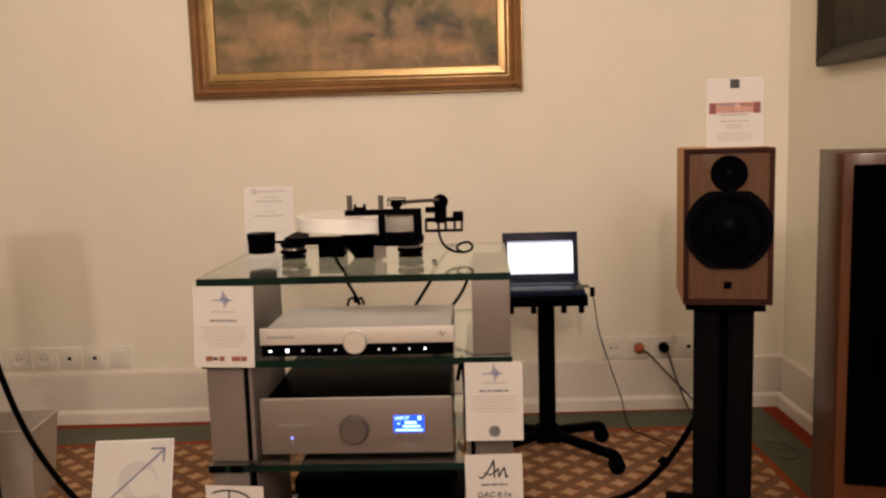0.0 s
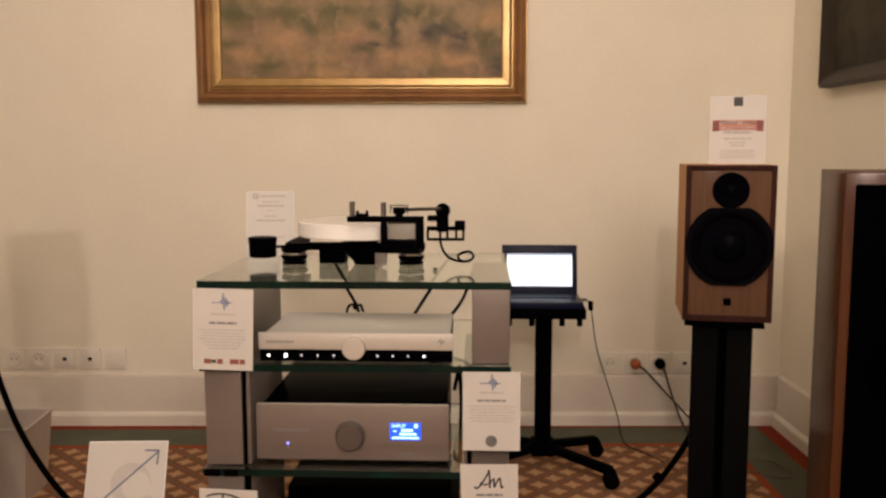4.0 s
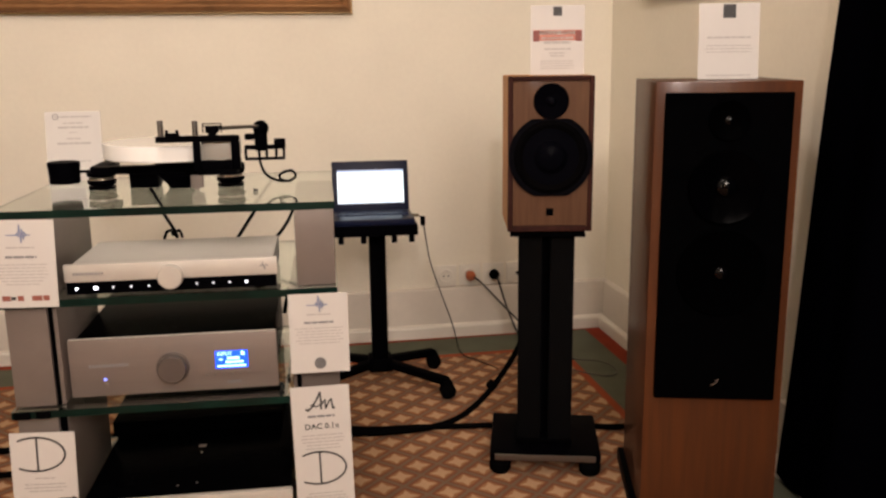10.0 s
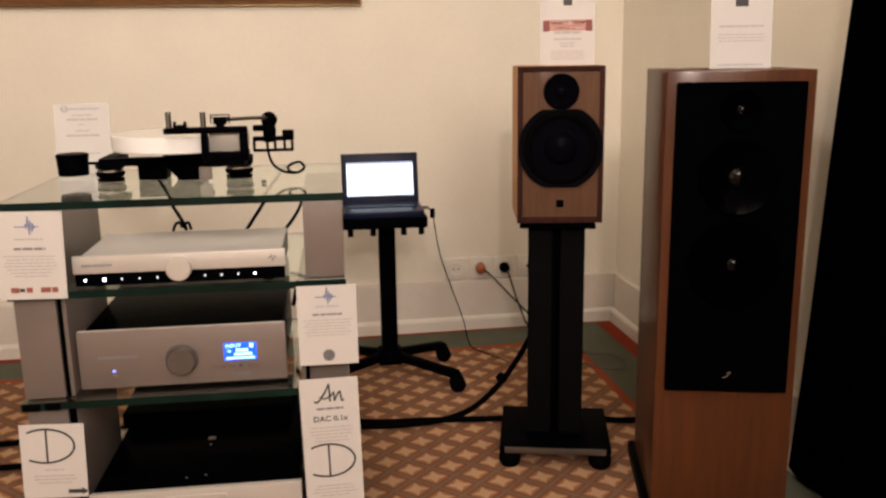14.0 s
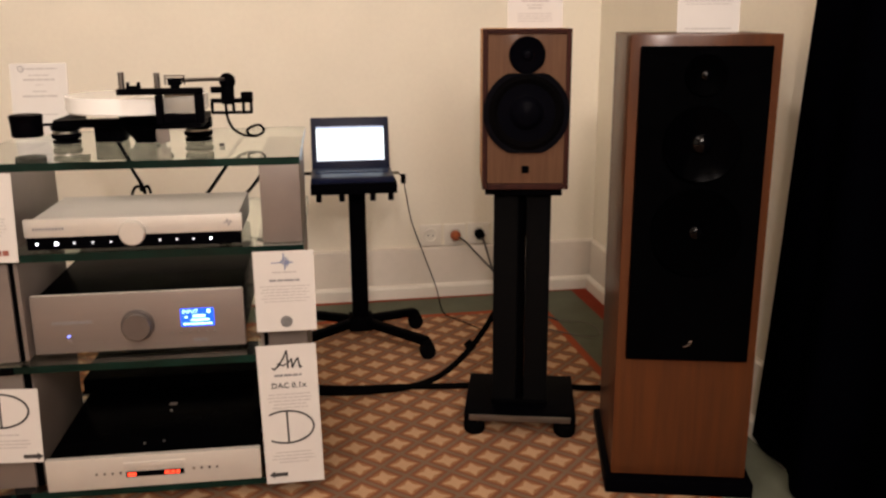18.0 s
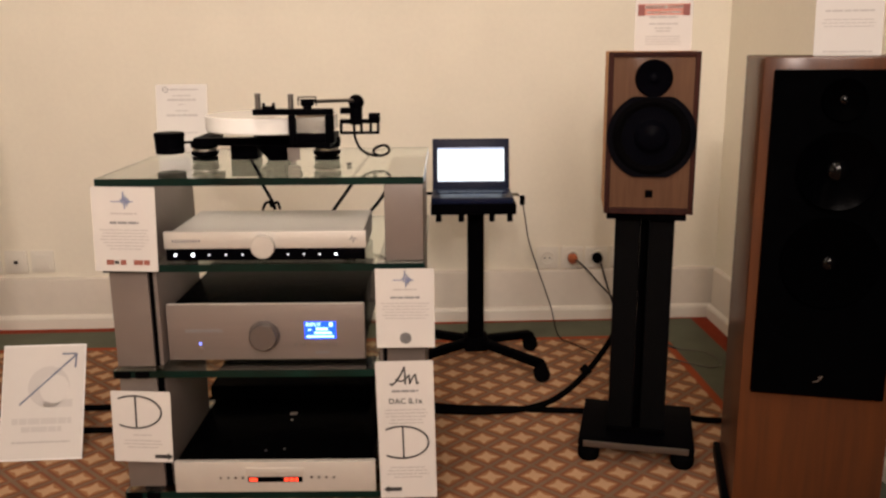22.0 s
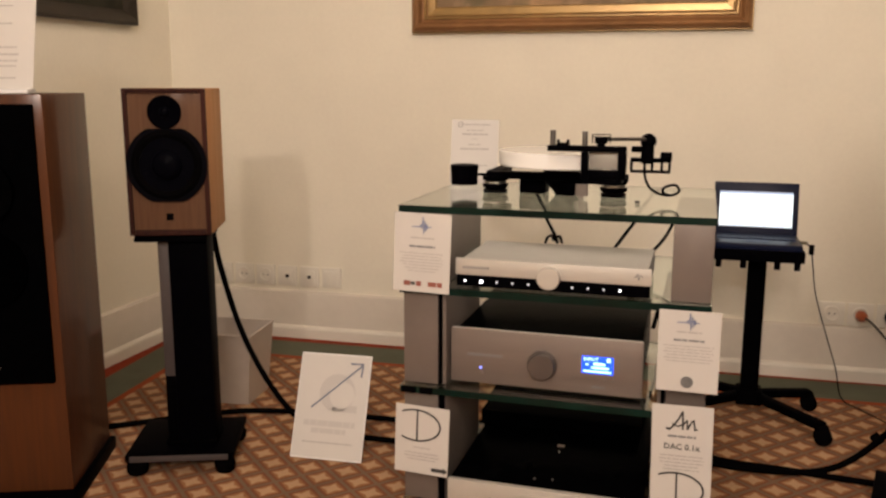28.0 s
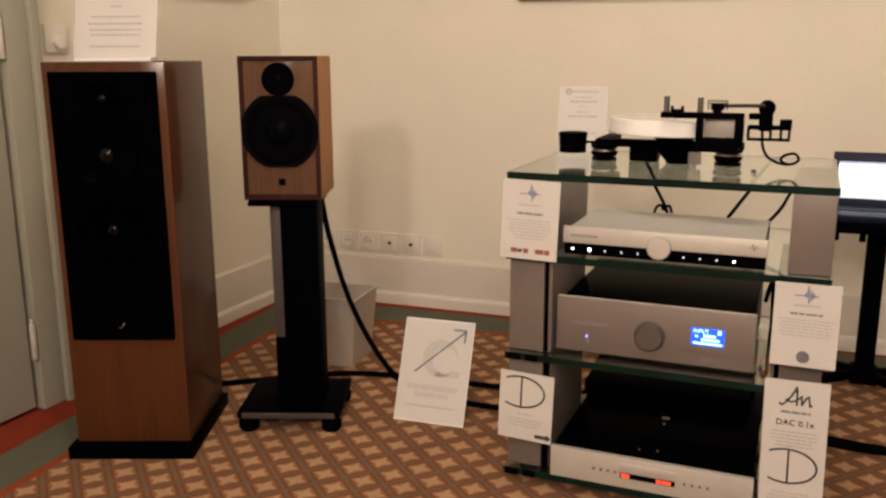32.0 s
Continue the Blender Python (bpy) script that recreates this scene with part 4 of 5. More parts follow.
for x in (-0.18, 0.18):
    for y in (0.05, 0.27):
        bm = bmesh.new()
        cyl(bm, 0.015, 0.0125, (x, y, 0.0063), seg=16)
        part("foot", bm, RUBBER, pre)

# disc player, silver front and glossy black lid
cd = thing("disc_player", "disc player with a silver front, black lid and red display", "disc player", pose(-0.168, 1.852, 0.0324))
boxpart("body", (0.44, 0.52, 0.066), (0, 0.274, 0.043), SATIN, cd, 0.002)
boxpart("front_panel", (0.462, 0.014, 0.076), (0, 0.007, 0.046), SILVER, cd, 0.002)
boxpart("lid", (0.452, 0.542, 0.008), (0, 0.287, 0.0805), LID, cd, 0.002, "glossy black lid")
boxpart("tray_front", (0.132, 0.003, 0.016), (0.0, -0.0008, 0.061), SILVER, cd, 0.001)
boxpart("display_window", (0.126, 0.0015, 0.013), (0.0, -0.0004, 0.040), SATIN, cd, 0.0005)
for x, w in ((-0.05, 0.018), (0.026, 0.010), (0.038, 0.009), (0.049, 0.009)):
    boxpart("digit", (w, 0.0008, 0.008), (x, -0.0014, 0.040), RED_SEG, cd, 0, "lit red digit")
for x in (-0.125, -0.108, -0.091, -0.074, 0.084, 0.101, 0.118, 0.135):
    bm = bmesh.new()
    cyl(bm, 0.003, 0.003, (x, -0.0008, 0.045), "y", 12)
    part("button", bm, KNOB, cd)
# bright dots: the two front ones stand for lights mirrored in the lid
for x, y, r in ((0.002, 0.225, 0.0028), (-0.03, 0.055, 0.0025), (0.012, 0.062, 0.0025)):
    bm = bmesh.new()
    cyl(bm, r, 0.002, (x, y, 0.0855), seg=14)
    part("lid_dot", bm, STEEL, cd)
boxpart("lid_badge", (0.018, 0.016, 0.001), (0.0, 0.265, 0.085), ALU, cd)
for x in (-0.18, 0.18):
    for y in (0.05, 0.46):
        bm = bmesh.new()
        cyl(bm, 0.016, 0.011, (x, y, 0.0055), seg=16)
        part("foot", bm, RUBBER, cd)

# black box added for the dark mass at the back; no converter is visible
filler = thing("dark_filler_box", "plain black box added to fill the dark above the disc player", "converter", pose(-0.188, 2.20, 0.1174))
boxpart("case", (0.43, 0.195, 0.038), (0, 0.0975, 0.0235), LID, filler, 0.003)
for x in (-0.18, 0.18):
    for y in (0.03, 0.165):
        bm = bmesh.new()
        cyl(bm, 0.01, 0.0045, (x, y, 0.00225), seg=14)
        part("foot", bm, RUBBER, filler)

# ---- turntable ----
TX, TY, TZ = -0.2, 2.13, 0.7692
deck = thing("turntable", "skeleton turntable with thick white platter and black tonearm on glass", "turntable", pose(TX, TY, TZ))


def tt(x, y, z):
    return (x - TX, y - TY, z - TZ)


bm = bmesh.new()
lathe(bm, [(0.1545, 0.0), (0.1575, 0.003), (0.1575, 0.0355), (0.1565, 0.0365), (0.02, 0.0365), (0.0005, 0.0365)], tt(-0.189, 2.145, 0.8475), seg=96)
part("platter", bm, PLATTER, deck, "thick white acrylic platter")
bm = bmesh.new()
cyl(bm, 0.004, 0.012, tt(-0.189, 2.145, 0.890), seg=12)
part("spindle", bm, STEEL, deck)
bm = bmesh.new()
box(bm, (0.345, 0.035, 0.018), tt(-0.198, 2.13, 0.8195), 0.003)
for x in (-0.362, -0.062):
    box(bm, (0.034, 0.16, 0.0175), tt(x, 2.205, 0.8197), 0.003)
lathe(bm, [(0.045, 0.0), (0.05, 0.004), (0.05, 0.018)], tt(-0.189, 2.15, 0.829), seg=40)
part("plinth", bm, SATIN, deck, "black bar plinth")


def turned_foot(x, y, r, name="foot"):
    f = bmesh.new()
    lathe(f, [(0.55 * r, 0.006), (0.75 * r, 0.008), (0.95 * r, 0.013), (1.0 * r, 0.018), (0.95 * r, 0.022), (0.62 * r, 0.025), (0.62 * r, 0.029), (0.95 * r, 0.031), (1.0 * r, 0.036), (1.0 * r, 0.041), (0.7 * r, 0.0418)], tt(x, y, TZ), seg=32)
    foot = part(name, f, SATIN, deck)
    f = bmesh.new()
    lathe(f, [(0.9 * r, 0.0), (0.95 * r, 0.0058), (0.3 * r, 0.006)], tt(x, y, TZ), seg=24)
    part("foot_disc", f, SATIN, foot)
    f = bmesh.new()
    lathe(f, [(0.625 * r, 0.0215), (0.88 * r, 0.0230), (0.88 * r, 0.0275), (0.625 * r, 0.0290)], tt(x, y, TZ), seg=24)
    part("steel_ring", f, STEEL, foot)


turned_foot(-0.368, 2.185, 0.034)
turned_foot(-0.064, 2.178, 0.034)
bm = bmesh.new()
lathe(bm, [(0.028, 0.0), (0.032, 0.008), (0.056, 0.034), (0.056, 0.0418)], tt(-0.182, 2.175, TZ), seg=40)
part("bearing_housing", bm, SATIN, deck, "black tapered main bearing housing")
boxpart("motor_block", (0.068, 0.06, 0.0418), tt(-0.268, 2.20, TZ + 0.0209), SATIN, deck, 0.004)
bm = bmesh.new()
box(bm, (0.012, 0.012, 0.034), tt(-0.136, 2.115, 0.786), 0.002)
box(bm, (0.03, 0.006, 0.03), tt(-0.134, 2.108, 0.79), 0.002)
part("speed_lever", bm, ALU, deck, "small grey lever under the plinth")
# arm bridge before the platter
BY = 1.975
for x0, x1 in ((-0.1195, -0.1040), (-0.0375, -0.0185)):
    boxpart("bridge_post", (x1 - x0, 0.018, 0.0625), tt((x0 + x1) / 2, BY, 0.8622), SATIN, deck, 0.003)
boxpart("bridge_bar", (0.178, 0.020, 0.0135), tt(-0.108, BY, 0.9004), SATIN, deck, 0.003)
boxpart("bridge_stay", (0.0655, 0.016, 0.020), tt(-0.0708, BY + 0.003, 0.8422), SATIN, deck, 0.002)
boxpart("bridge_foot", (0.085, 0.13, 0.012), tt(-0.0710, BY + 0.065, 0.8255), SATIN, deck, 0.003)
for x, h in ((-0.1855, 0.034), (-0.1125, 0.032)):
    bm = bmesh.new()
    lathe(bm, [(0.0062, 0.0), (0.0062, h - 0.009), (0.0052, h - 0.008), (0.0066, h - 0.007), (0.0062, h)], tt(x, BY, 0.9072), seg=20)
    part("lock_knob", bm, KNOB, deck, "dark metal locking knob")
# plain grey panel, added to fill the opening between the bridge posts
boxpart("opening_panel", (0.0655, 0.004, 0.0405), tt(-0.0708, BY + 0.0125, 0.8731), ALU_PLATE, deck, 0.001, "plain grey plate behind the bridge opening")
bm = bmesh.new()
box(bm, (0.030, 0.012, 0.006), tt(-0.162, BY, 0.9103), 0.002)
for x in (-0.173, -0.151):
    box(bm, (0.006, 0.010, 0.008), tt(x, BY, 0.9165), 0.002)
part("arm_rest", bm, SATIN, deck)
bm = bmesh.new()
box(bm, (0.028, 0.018, 0.014), tt(-0.076, BY, 0.9198), 0.003)
box(bm, (0.018, 0.014, 0.006), tt(-0.076, BY, 0.9100), 0.001)
head = part("headshell", bm, SATIN, deck)
bm = bmesh.new()
for x in (-0.0955, -0.0560):
    box(bm, (0.0022, 0.0022, 0.018), tt(x, BY - 0.002, 0.9225))
box(bm, (0.042, 0.004, 0.0022), tt(-0.0757, BY - 0.002, 0.9327))
box(bm, (0.042, 0.004, 0.0020), tt(-0.0757, BY - 0.002, 0.9275))
part("finger_lift", bm, SATIN, head)
bm = bmesh.new()
tube(bm, [tt(-0.060, BY, 0.9225), tt(-0.03, 2.01, 0.9215), tt(0.005, 2.06, 0.9190), tt(0.020, 2.085, 0.9165)], 0.0042, 12)
part("arm_tube", bm, KNOB, deck, "slim grey tonearm tube")
bm = bmesh.new()
bmesh.ops.create_uvsphere(bm, u_segments=24, v_segments=16, radius=0.0185)
bmesh.ops.translate(bm, vec=tt(0.021, 2.09, 0.9125), verts=bm.verts[:])
cyl(bm, 0.015, 0.046, tt(0.020, 2.09, 0.8835), seg=20, bevel=0.003)
box(bm, (0.05, 0.02, 0.014), tt(0.008, 2.09, 0.8935), 0.003)
part("arm_bearing", bm, SATIN, deck, "black round tonearm bearing")
bm = bmesh.new()
box(bm, (0.092, 0.018, 0.010), tt(0.028, 2.086, 0.869), 0.002)
box(bm, (0.092, 0.018, 0.006), tt(0.028, 2.086, 0.842), 0.002)
for x in (-0.016, 0.032, 0.054, 0.0715):
    box(bm, (0.0055, 0.018, 0.0225), tt(x, 2.086, 0.855), 0.001)
part("arm_cradle", bm, SATIN, deck, "black open arm cradle")
bm = bmesh.new()
cyl(bm, 0.012, 0.026, tt(0.063, 2.086, 0.8765), "x", 20, bevel=0.002)
part("counterweight", bm, SATIN, deck)
bm = bmesh.new()
tube(bm, [tt(0.014, 2.09, 0.862), tt(0.016, 2.092, 0.83), tt(0.028, 2.09, 0.804), tt(0.052, 2.085, 0.790), tt(0.080, 2.085, 0.788), tt(0.096, 2.09, 0.798), tt(0.087, 2.10, 0.810), tt(0.068, 2.10, 0.807), tt(0.058, 2.095, 0.799), tt(0.063, 2.088, 0.791), tt(0.076, 2.080, 0.7875)], 0.0032, 8, 10)
part("signal_lead", bm, RUBBER, deck, "black looped tonearm lead")
bm = bmesh.new()
cyl(bm, 0.0035, 0.011, tt(0.004, 2.05, 0.7730), "x", 16, bevel=0.001)
part("lead_plug", bm, CORD, deck)
bm = bmesh.new()
lathe(bm, [(0.032, 0.0), (0.034, 0.003), (0.034, 0.012), (0.033, 0.013), (0.034, 0.014), (0.035, 0.038), (0.036, 0.040), (0.036, 0.048), (0.0335, 0.050)], tt(-0.437, 2.13, 0.792), seg=40)
weight = part("outrigger_weight", bm, SATIN, deck, "black round weight on a rod")
bm = bmesh.new()
tube(bm, [tt(-0.402, 2.13, 0.818), tt(-0.385, 2.13, 0.8185), tt(-0.362, 2.13, 0.8195)], 0.0035, 8)
part("rod", bm, SATIN, weight)

# ---- laptop on its trolley ----
trolley = thing("laptop_trolley", "black steel laptop trolley with a pole and castors", "trolley", pose(0.327, 2.83, FZ))
bm = bmesh.new()
box(bm, (0.054, 0.05, 0.48), (0, 0, 0.29), 0.006)
part("pole", bm, BLACK, trolley)
bm = bmesh.new()
box(bm, (0.062, 0.06, 0.08), (0, 0, 0.555), 0.005)
part("upper_sleeve", bm, SATIN, trolley)
bm = bmesh.new()
box(bm, (0.264, 0.20, 0.012), (-0.012, -0.07, 0.568), 0.004)
for y in (-0.165, 0.025):
    box(bm, (0.264, 0.01, 0.03), (-0.012, y, 0.555), 0.003)
part("tray", bm, SATIN, trolley)
for x in (-0.12, -0.05, 0.045, 0.10):
    bm = bmesh.new()
    cyl(bm, 0.009, 0.024, (x, -0.162, 0.53), seg=14, bevel=0.002)
    part("clamp_screw", bm, SATIN, trolley)
boxpart("hub", (0.08, 0.08, 0.05), (0, 0, 0.07), BLACK, trolley, 0.008)
for dx, dy in ((0.205, -0.185), (0.195, 0.105), (-0.20, -0.13), (-0.19, 0.14)):
    L = math.hypot(dx, dy)
    bm = bmesh.new()
    box(bm, (L, 0.034, 0.026), (L / 2, 0, 0.0), 0.006)
    leg = part("leg", bm, BLACK, trolley, m=pose(0, 0, 0.075, 0, math.degrees(0.07), math.degrees(math.atan2(dy, dx))))
    bm = bmesh.new()
    for s in (-0.011, 0.011):
        cyl(bm, 0.026, 0.016, (dx, dy + s, 0.026), "y", 24, bevel=0.005)
    box(bm, (0.03, 0.03, 0.03), (dx, dy, 0.046), 0.006)
    part("castor", bm, RUBBER, trolley, "black twin-wheel castor")
laptop = thing("laptop", "small black laptop, open, with a bright white screen", "laptop", pose(0.312, 2.83, 0.5645))
boxpart("base", (0.252, 0.175, 0.020), (0, -0.083, 0.010), PLASTIC_K, laptop, 0.004)
keyboard = boxpart("keyboard", (0.226, 0.085, 0.002), (0, -0.055, 0.0205), KEYCAPS, laptop)
for r in range(5):
    for c in range(13):
        boxpart("key", (0.0145, 0.0135, 0.002), (-0.102 + 0.017 * c, -0.022 - 0.0165 * r, 0.0224), PLASTIC_K, keyboard)
boxpart("touchpad", (0.07, 0.035, 0.0012), (0, -0.125, 0.0205), KEYCAPS, laptop)
lid = boxpart("screen_lid", (0.250, 0.012, 0.168), (0, 0, 0.084), PLASTIC_K, laptop, 0.004, m=pose(0, 0.004, 0.014, -13, 0, 0))
boxpart("display", (0.216, 0.002, 0.110), (0, -0.0066, 0.083), SCREEN, lid, 0, "bright white display")
boxpart("menu_line", (0.216, 0.001, 0.007), (0, -0.0081, 0.1345), mat("screen_menu", (0.2, 0.25, 0.35), 0.3, var=0, emit=(0.25, 0.42, 0.72), strength=0.6), lid)
boxpart("task_line", (0.216, 0.001, 0.004), (0, -0.0081, 0.0305), mat("screen_task", (0.4, 0.45, 0.55), 0.3, var=0, emit=(0.5, 0.65, 0.85), strength=0.6), lid)
for x in (-0.08, 0.08):
    bm = bmesh.new()
    cyl(bm, 0.007, 0.04, (x, 0.004, 0.018), "x", 14)
    part("hinge", bm, PLASTIC_K, laptop)
boxpart("side_plug", (0.024, 0.012, 0.009), (0.137, -0.06, 0.010), mat("olive_plug_plastic", (0.10, 0.085, 0.045), 0.5, var=0.1), laptop, 0.002)
boxpart("side_plug", (0.024, 0.010, 0.009), (-0.137, -0.03, 0.010), RUBBER, laptop, 0.002)
lead = thing("laptop_lead", "thin black power lead hanging from the laptop to the carpet", "cable", pose(0.465, 2.78, 0.575))
bm = bmesh.new()
tube(bm, [(p[0] - 0.465, p[1] - 2.78, p[2] - 0.575) for p in ((0.46, 2.775, 0.574), (0.475, 2.78, 0.55), (0.485, 2.80, 0.50), (0.505, 2.84, 0.40), (0.55, 2.92, 0.27), (0.60, 2.98, 0.13), (0.63, 3.0, 0.02), (0.68, 2.95, 0.004), (0.74, 2.85, 0.004))], 0.0020)
part("cord", bm, RUBBER, lead)
bm = bmesh.new()
cyl(bm, 0.008, 0.03, (0.010, 0.0, -0.022), seg=14, bevel=0.002)
part("ferrite", bm, RUBBER, lead)

# ---- loudspeakers ----


def monitor(m, label):
    """Stand-mount loudspeaker; its front face lies at y = 0, its base at z = 0."""
    s = thing("bookshelf_loudspeaker", label, "loudspeaker", m, "stand-mount loudspeakers")
    W, H, D = 0.2095, 0.381, 0.225
    boxpart("cabinet", (W, D, H), (0, D / 2 + 0.004, H / 2), WOOD_LIT, s, 0.003)
    for x in (-W / 2 + 0.006, W / 2 - 0.006):
        boxpart("edge_strip", (0.0118, 0.012, H), (x, 0.0, H / 2), DARKWOOD, s, 0.002, "dark wooden edge strip")
    for z in (0.007, H - 0.006):
        boxpart("edge_strip", (W - 0.0242, 0.012, 0.0118 if z > 0.1 else 0.0138), (0, 0.0, z), DARKWOOD, s, 0.002, "dark wooden edge strip")
    boxpart("baffle", (W - 0.0245, 0.010, H - 0.027), (0, 0.0035, H / 2 + 0.001), BAFFLE, s, 0.001, "brown veneered front baffle")
    bm = bmesh.new()
    # tweeter: face plate, waveguide, dome
    lathe(bm, [(0.043, 0.0015), (0.043, 0.006), (0.041, 0.0075), (0.030, 0.0065), (0.016, 0.002), (0.0005, 0.002)], (0, 0, H - 0.060), "y", 44)
    tw = part("tweeter", bm, CONE, s)
    bm = bmesh.new()
    lathe(bm, [(0.0135, 0.002), (0.012, 0.006), (0.008, 0.009), (0.0005, 0.0105)], (0, 0, H - 0.060), "y", 24)
    part("dome", bm, DOME, tw)
    # woofer: cut-off round chassis, surround, cone, dome
    bm = bmesh.new()
    R = 0.1035
    out = []
    for k in range(64):
        a = 2 * math.pi * k / 64
        x, z = R * math.cos(a), max(-0.0960, min(0.0930, R * math.sin(a)))
        out.append((x, z + 0.186))
    prism(bm, out, -0.0080, -0.0062)
    lathe(bm, [(0.088, -0.0015), (0.088, 0.0062)], (0, 0, 0.186), "y", 48)
    wf = part("woofer", bm, CHASSIS, s, "black woofer with a broad chassis")
    bm = bmesh.new()
    lathe(bm, [(0.090, 0.0063), (0.086, 0.010), (0.080, 0.0125), (0.074, 0.010), (0.0695, 0.0068), (0.070, 0.0064)], (0, -0.0018, 0.186), "y", 56)
    part("surround", bm, RUBBER, wf)
    bm = bmesh.new()
    lathe(bm, [(0.0685, 0.0064), (0.0683, 0.0070), (0.045, 0.0066), (0.040, 0.0072), (0.037, 0.013), (0.028, 0.021), (0.014, 0.026), (0.0005, 0.0275)], (0, -0.0018, 0.186), "y", 48)
    part("dome", bm, DOME, wf)
    boxpart("maker_badge", (0.018, 0.0015, 0.018), (0, -0.0022, 0.049), SATIN, s, 0.0005)
    for x in (-0.025, 0.025):
        bm = bmesh.new()
        cyl(bm, 0.008, 0.03, (x, D + 0.018, 0.08), "y", 14, bevel=0.002)
        part("terminal", bm, BRASS, s)
    bm = bmesh.new()
    box(bm, (0.012, 0.03, 0.012), (W / 2 - 0.02, D + 0.012, 0.022), 0.003)
    part("rear_clip", bm, BRASS, s)
    return s


def stand(m, label, width=0.108, side=0.036, shift=0.016, rise=0.001):
    """Loudspeaker stand; the front edge of its base lies at y = 0."""
    s = thing("loudspeaker_stand", label, "stand", m, "loudspeaker stands")
    bm = bmesh.new()
    box(bm, (0.290, 0.27, 0.020), (0, 0.135, 0.052), 0.004)
    part("base_plate", bm, SATIN, s)
    # grey front strip, darker on the stand with the slim column
    boxpart("front_strip", (0.262, 0.004, 0.016), (0, -0.0022, 0.052), KNOB if side > 0.035 else SHEEN_STRIP, s, 0.001, "grey strip along the front edge")
    for x in (-0.118, 0.118):
        for y in (0.026, 0.244):
            bm = bmesh.new()
            lathe(bm, [(0.022, 0.0), (0.028, 0.008), (0.029, 0.026), (0.024, 0.036), (0.012, 0.0418)], (x, y, 0), seg=24)
            part("foot", bm, RUBBER, s, "rounded black rubber foot")
    if side > 0.035:
        half = (width + side) / 2 - 0.010
        for x in (-1, 1):
            boxpart("column", (half, 0.10, 0.559 + rise), (shift - side / 2 + x * (half / 2 + 0.010), 0.12, 0.3416 + rise / 2), COLUMN, s, 0.005, "black lacquered half column")
        boxpart("slot_back", (0.0195, 0.05, 0.559 + rise), (shift - side / 2, 0.14, 0.3416 + rise / 2), BLACK, s)
    else:
        boxpart("column", (width, 0.10, 0.559 + rise), (shift, 0.12, 0.3416 + rise / 2), SATIN, s, 0.006)
    # upper channel is coloured grey for the reflection it catches; lower part black
    for z0, z1, stuff in ((0.0625, 0.255, BLACK), (0.2555, 0.6206 + rise, SHEEN_STRIP)) if side < 0.035 else ():
        boxpart("side_channel", (side, 0.07, z1 - z0), (shift - width / 2 - side / 2 - 0.0005, 0.12, (z0 + z1) / 2), stuff, s, 0.004, "narrow cable channel beside the column")
    boxpart("lower_collar", (width + side + 0.006, 0.11, 0.012), (shift - side / 2, 0.12, 0.0685), BLACK, s, 0.004)
    boxpart("top_plate", (0.19, 0.17, 0.012), (0, 0.13, 0.6273 + rise), SATIN, s, 0.003)
    boxpart("isolation_mat", (0.185, 0.165, 0.0072), (0, 0.13, 0.6370 + rise), RUBBER, s)
    return s


mon_r = monitor(pose(0.7152, 2.0857, 0.6418, 0, 0, -8.5), "stand-mount loudspeaker, brown baffle, black drivers, on a black stand")
copy_thing(mon_r, pose(-1.1875, 1.9474, 0.6508, 0, 0, 21.5))
st_r = stand(pose(0.706, 2.062, FZ, 0, 0, -13), "black metal loudspeaker stand with a slotted column on carpet", rise=0.011)
stand(pose(-1.177, 1.908, FZ, 0, 0, 21.5), "black metal loudspeaker stand with a slim square column on carpet", 0.104, 0.030, 0.038, 0.020)


def tower(m, label, depth, plinth, inset, top, grille):
    """Floor-standing loudspeaker; the front edge of its plinth lies at y = 0."""
    s = thing("floorstanding_loudspeaker", label, "loudspeaker", m, "floor-standing loudspeakers")
    W, Z0 = 0.302, 0.0355
    face, g0, g1 = inset - 0.0082, grille[0], grille[1]
    boxpart("plinth", (0.330, plinth, 0.035), (0, plinth / 2, 0.0175), SATIN, s, 0.004, "black plinth")
    boxpart("cabinet", (W, depth, top - Z0), (0, inset + depth / 2, (Z0 + top) / 2), WOOD, s, 0.003, "red-brown veneered cabinet")
    boxpart("grille_panel", (0.262, 0.016, g1 - g0), (0, face, (g0 + g1) / 2), GRILLE, s, 0.004, "black front panel")
    for name, z, r, dome, deep, stuff in (("tweeter", 0.942, 0.042, 0.011, 0.006, TOWER_CONE), ("midrange", 0.803, 0.078, 0.022, 0.0150, GLOSS_CONE), ("woofer", 0.615, 0.094, 0.016, 0.009, TOWER_CONE)):
        bm = bmesh.new()
        lathe(bm, [(r, 0.0), (r, deep), (r * 0.985, deep + 0.0012), (r * 0.95, deep + 0.0005), (dome * 1.08, 0.0012), (0.0005, 0.001)], (0, face - 0.0082, z), "y", 64)
        driver = part(name, bm, stuff, s, "dim black driver in the black panel")
        bm = bmesh.new()
        lathe(bm, [(dome, 0.0012)] + [(dome * math.cos(a * math.pi / 16), 0.0012 + dome * 0.62 * math.sin(a * math.pi / 16)) for a in range(1, 8)] + [(0.0005, 0.0012 + dome * 0.62)], (0, face - 0.0082, z), "y", 32)
        part("dome", bm, GLINT, driver, "glossy dark centre dome")
    bm = bmesh.new()
    stroke(bm, [(-0.008, 0.358), (-0.002, 0.359), (0.004, 0.364), (0.008, 0.371), (0.001, 0.368)], 0.0018, face - 0.0086)
    part("script_badge", bm, STEEL, s, "small bright script badge")
    return s


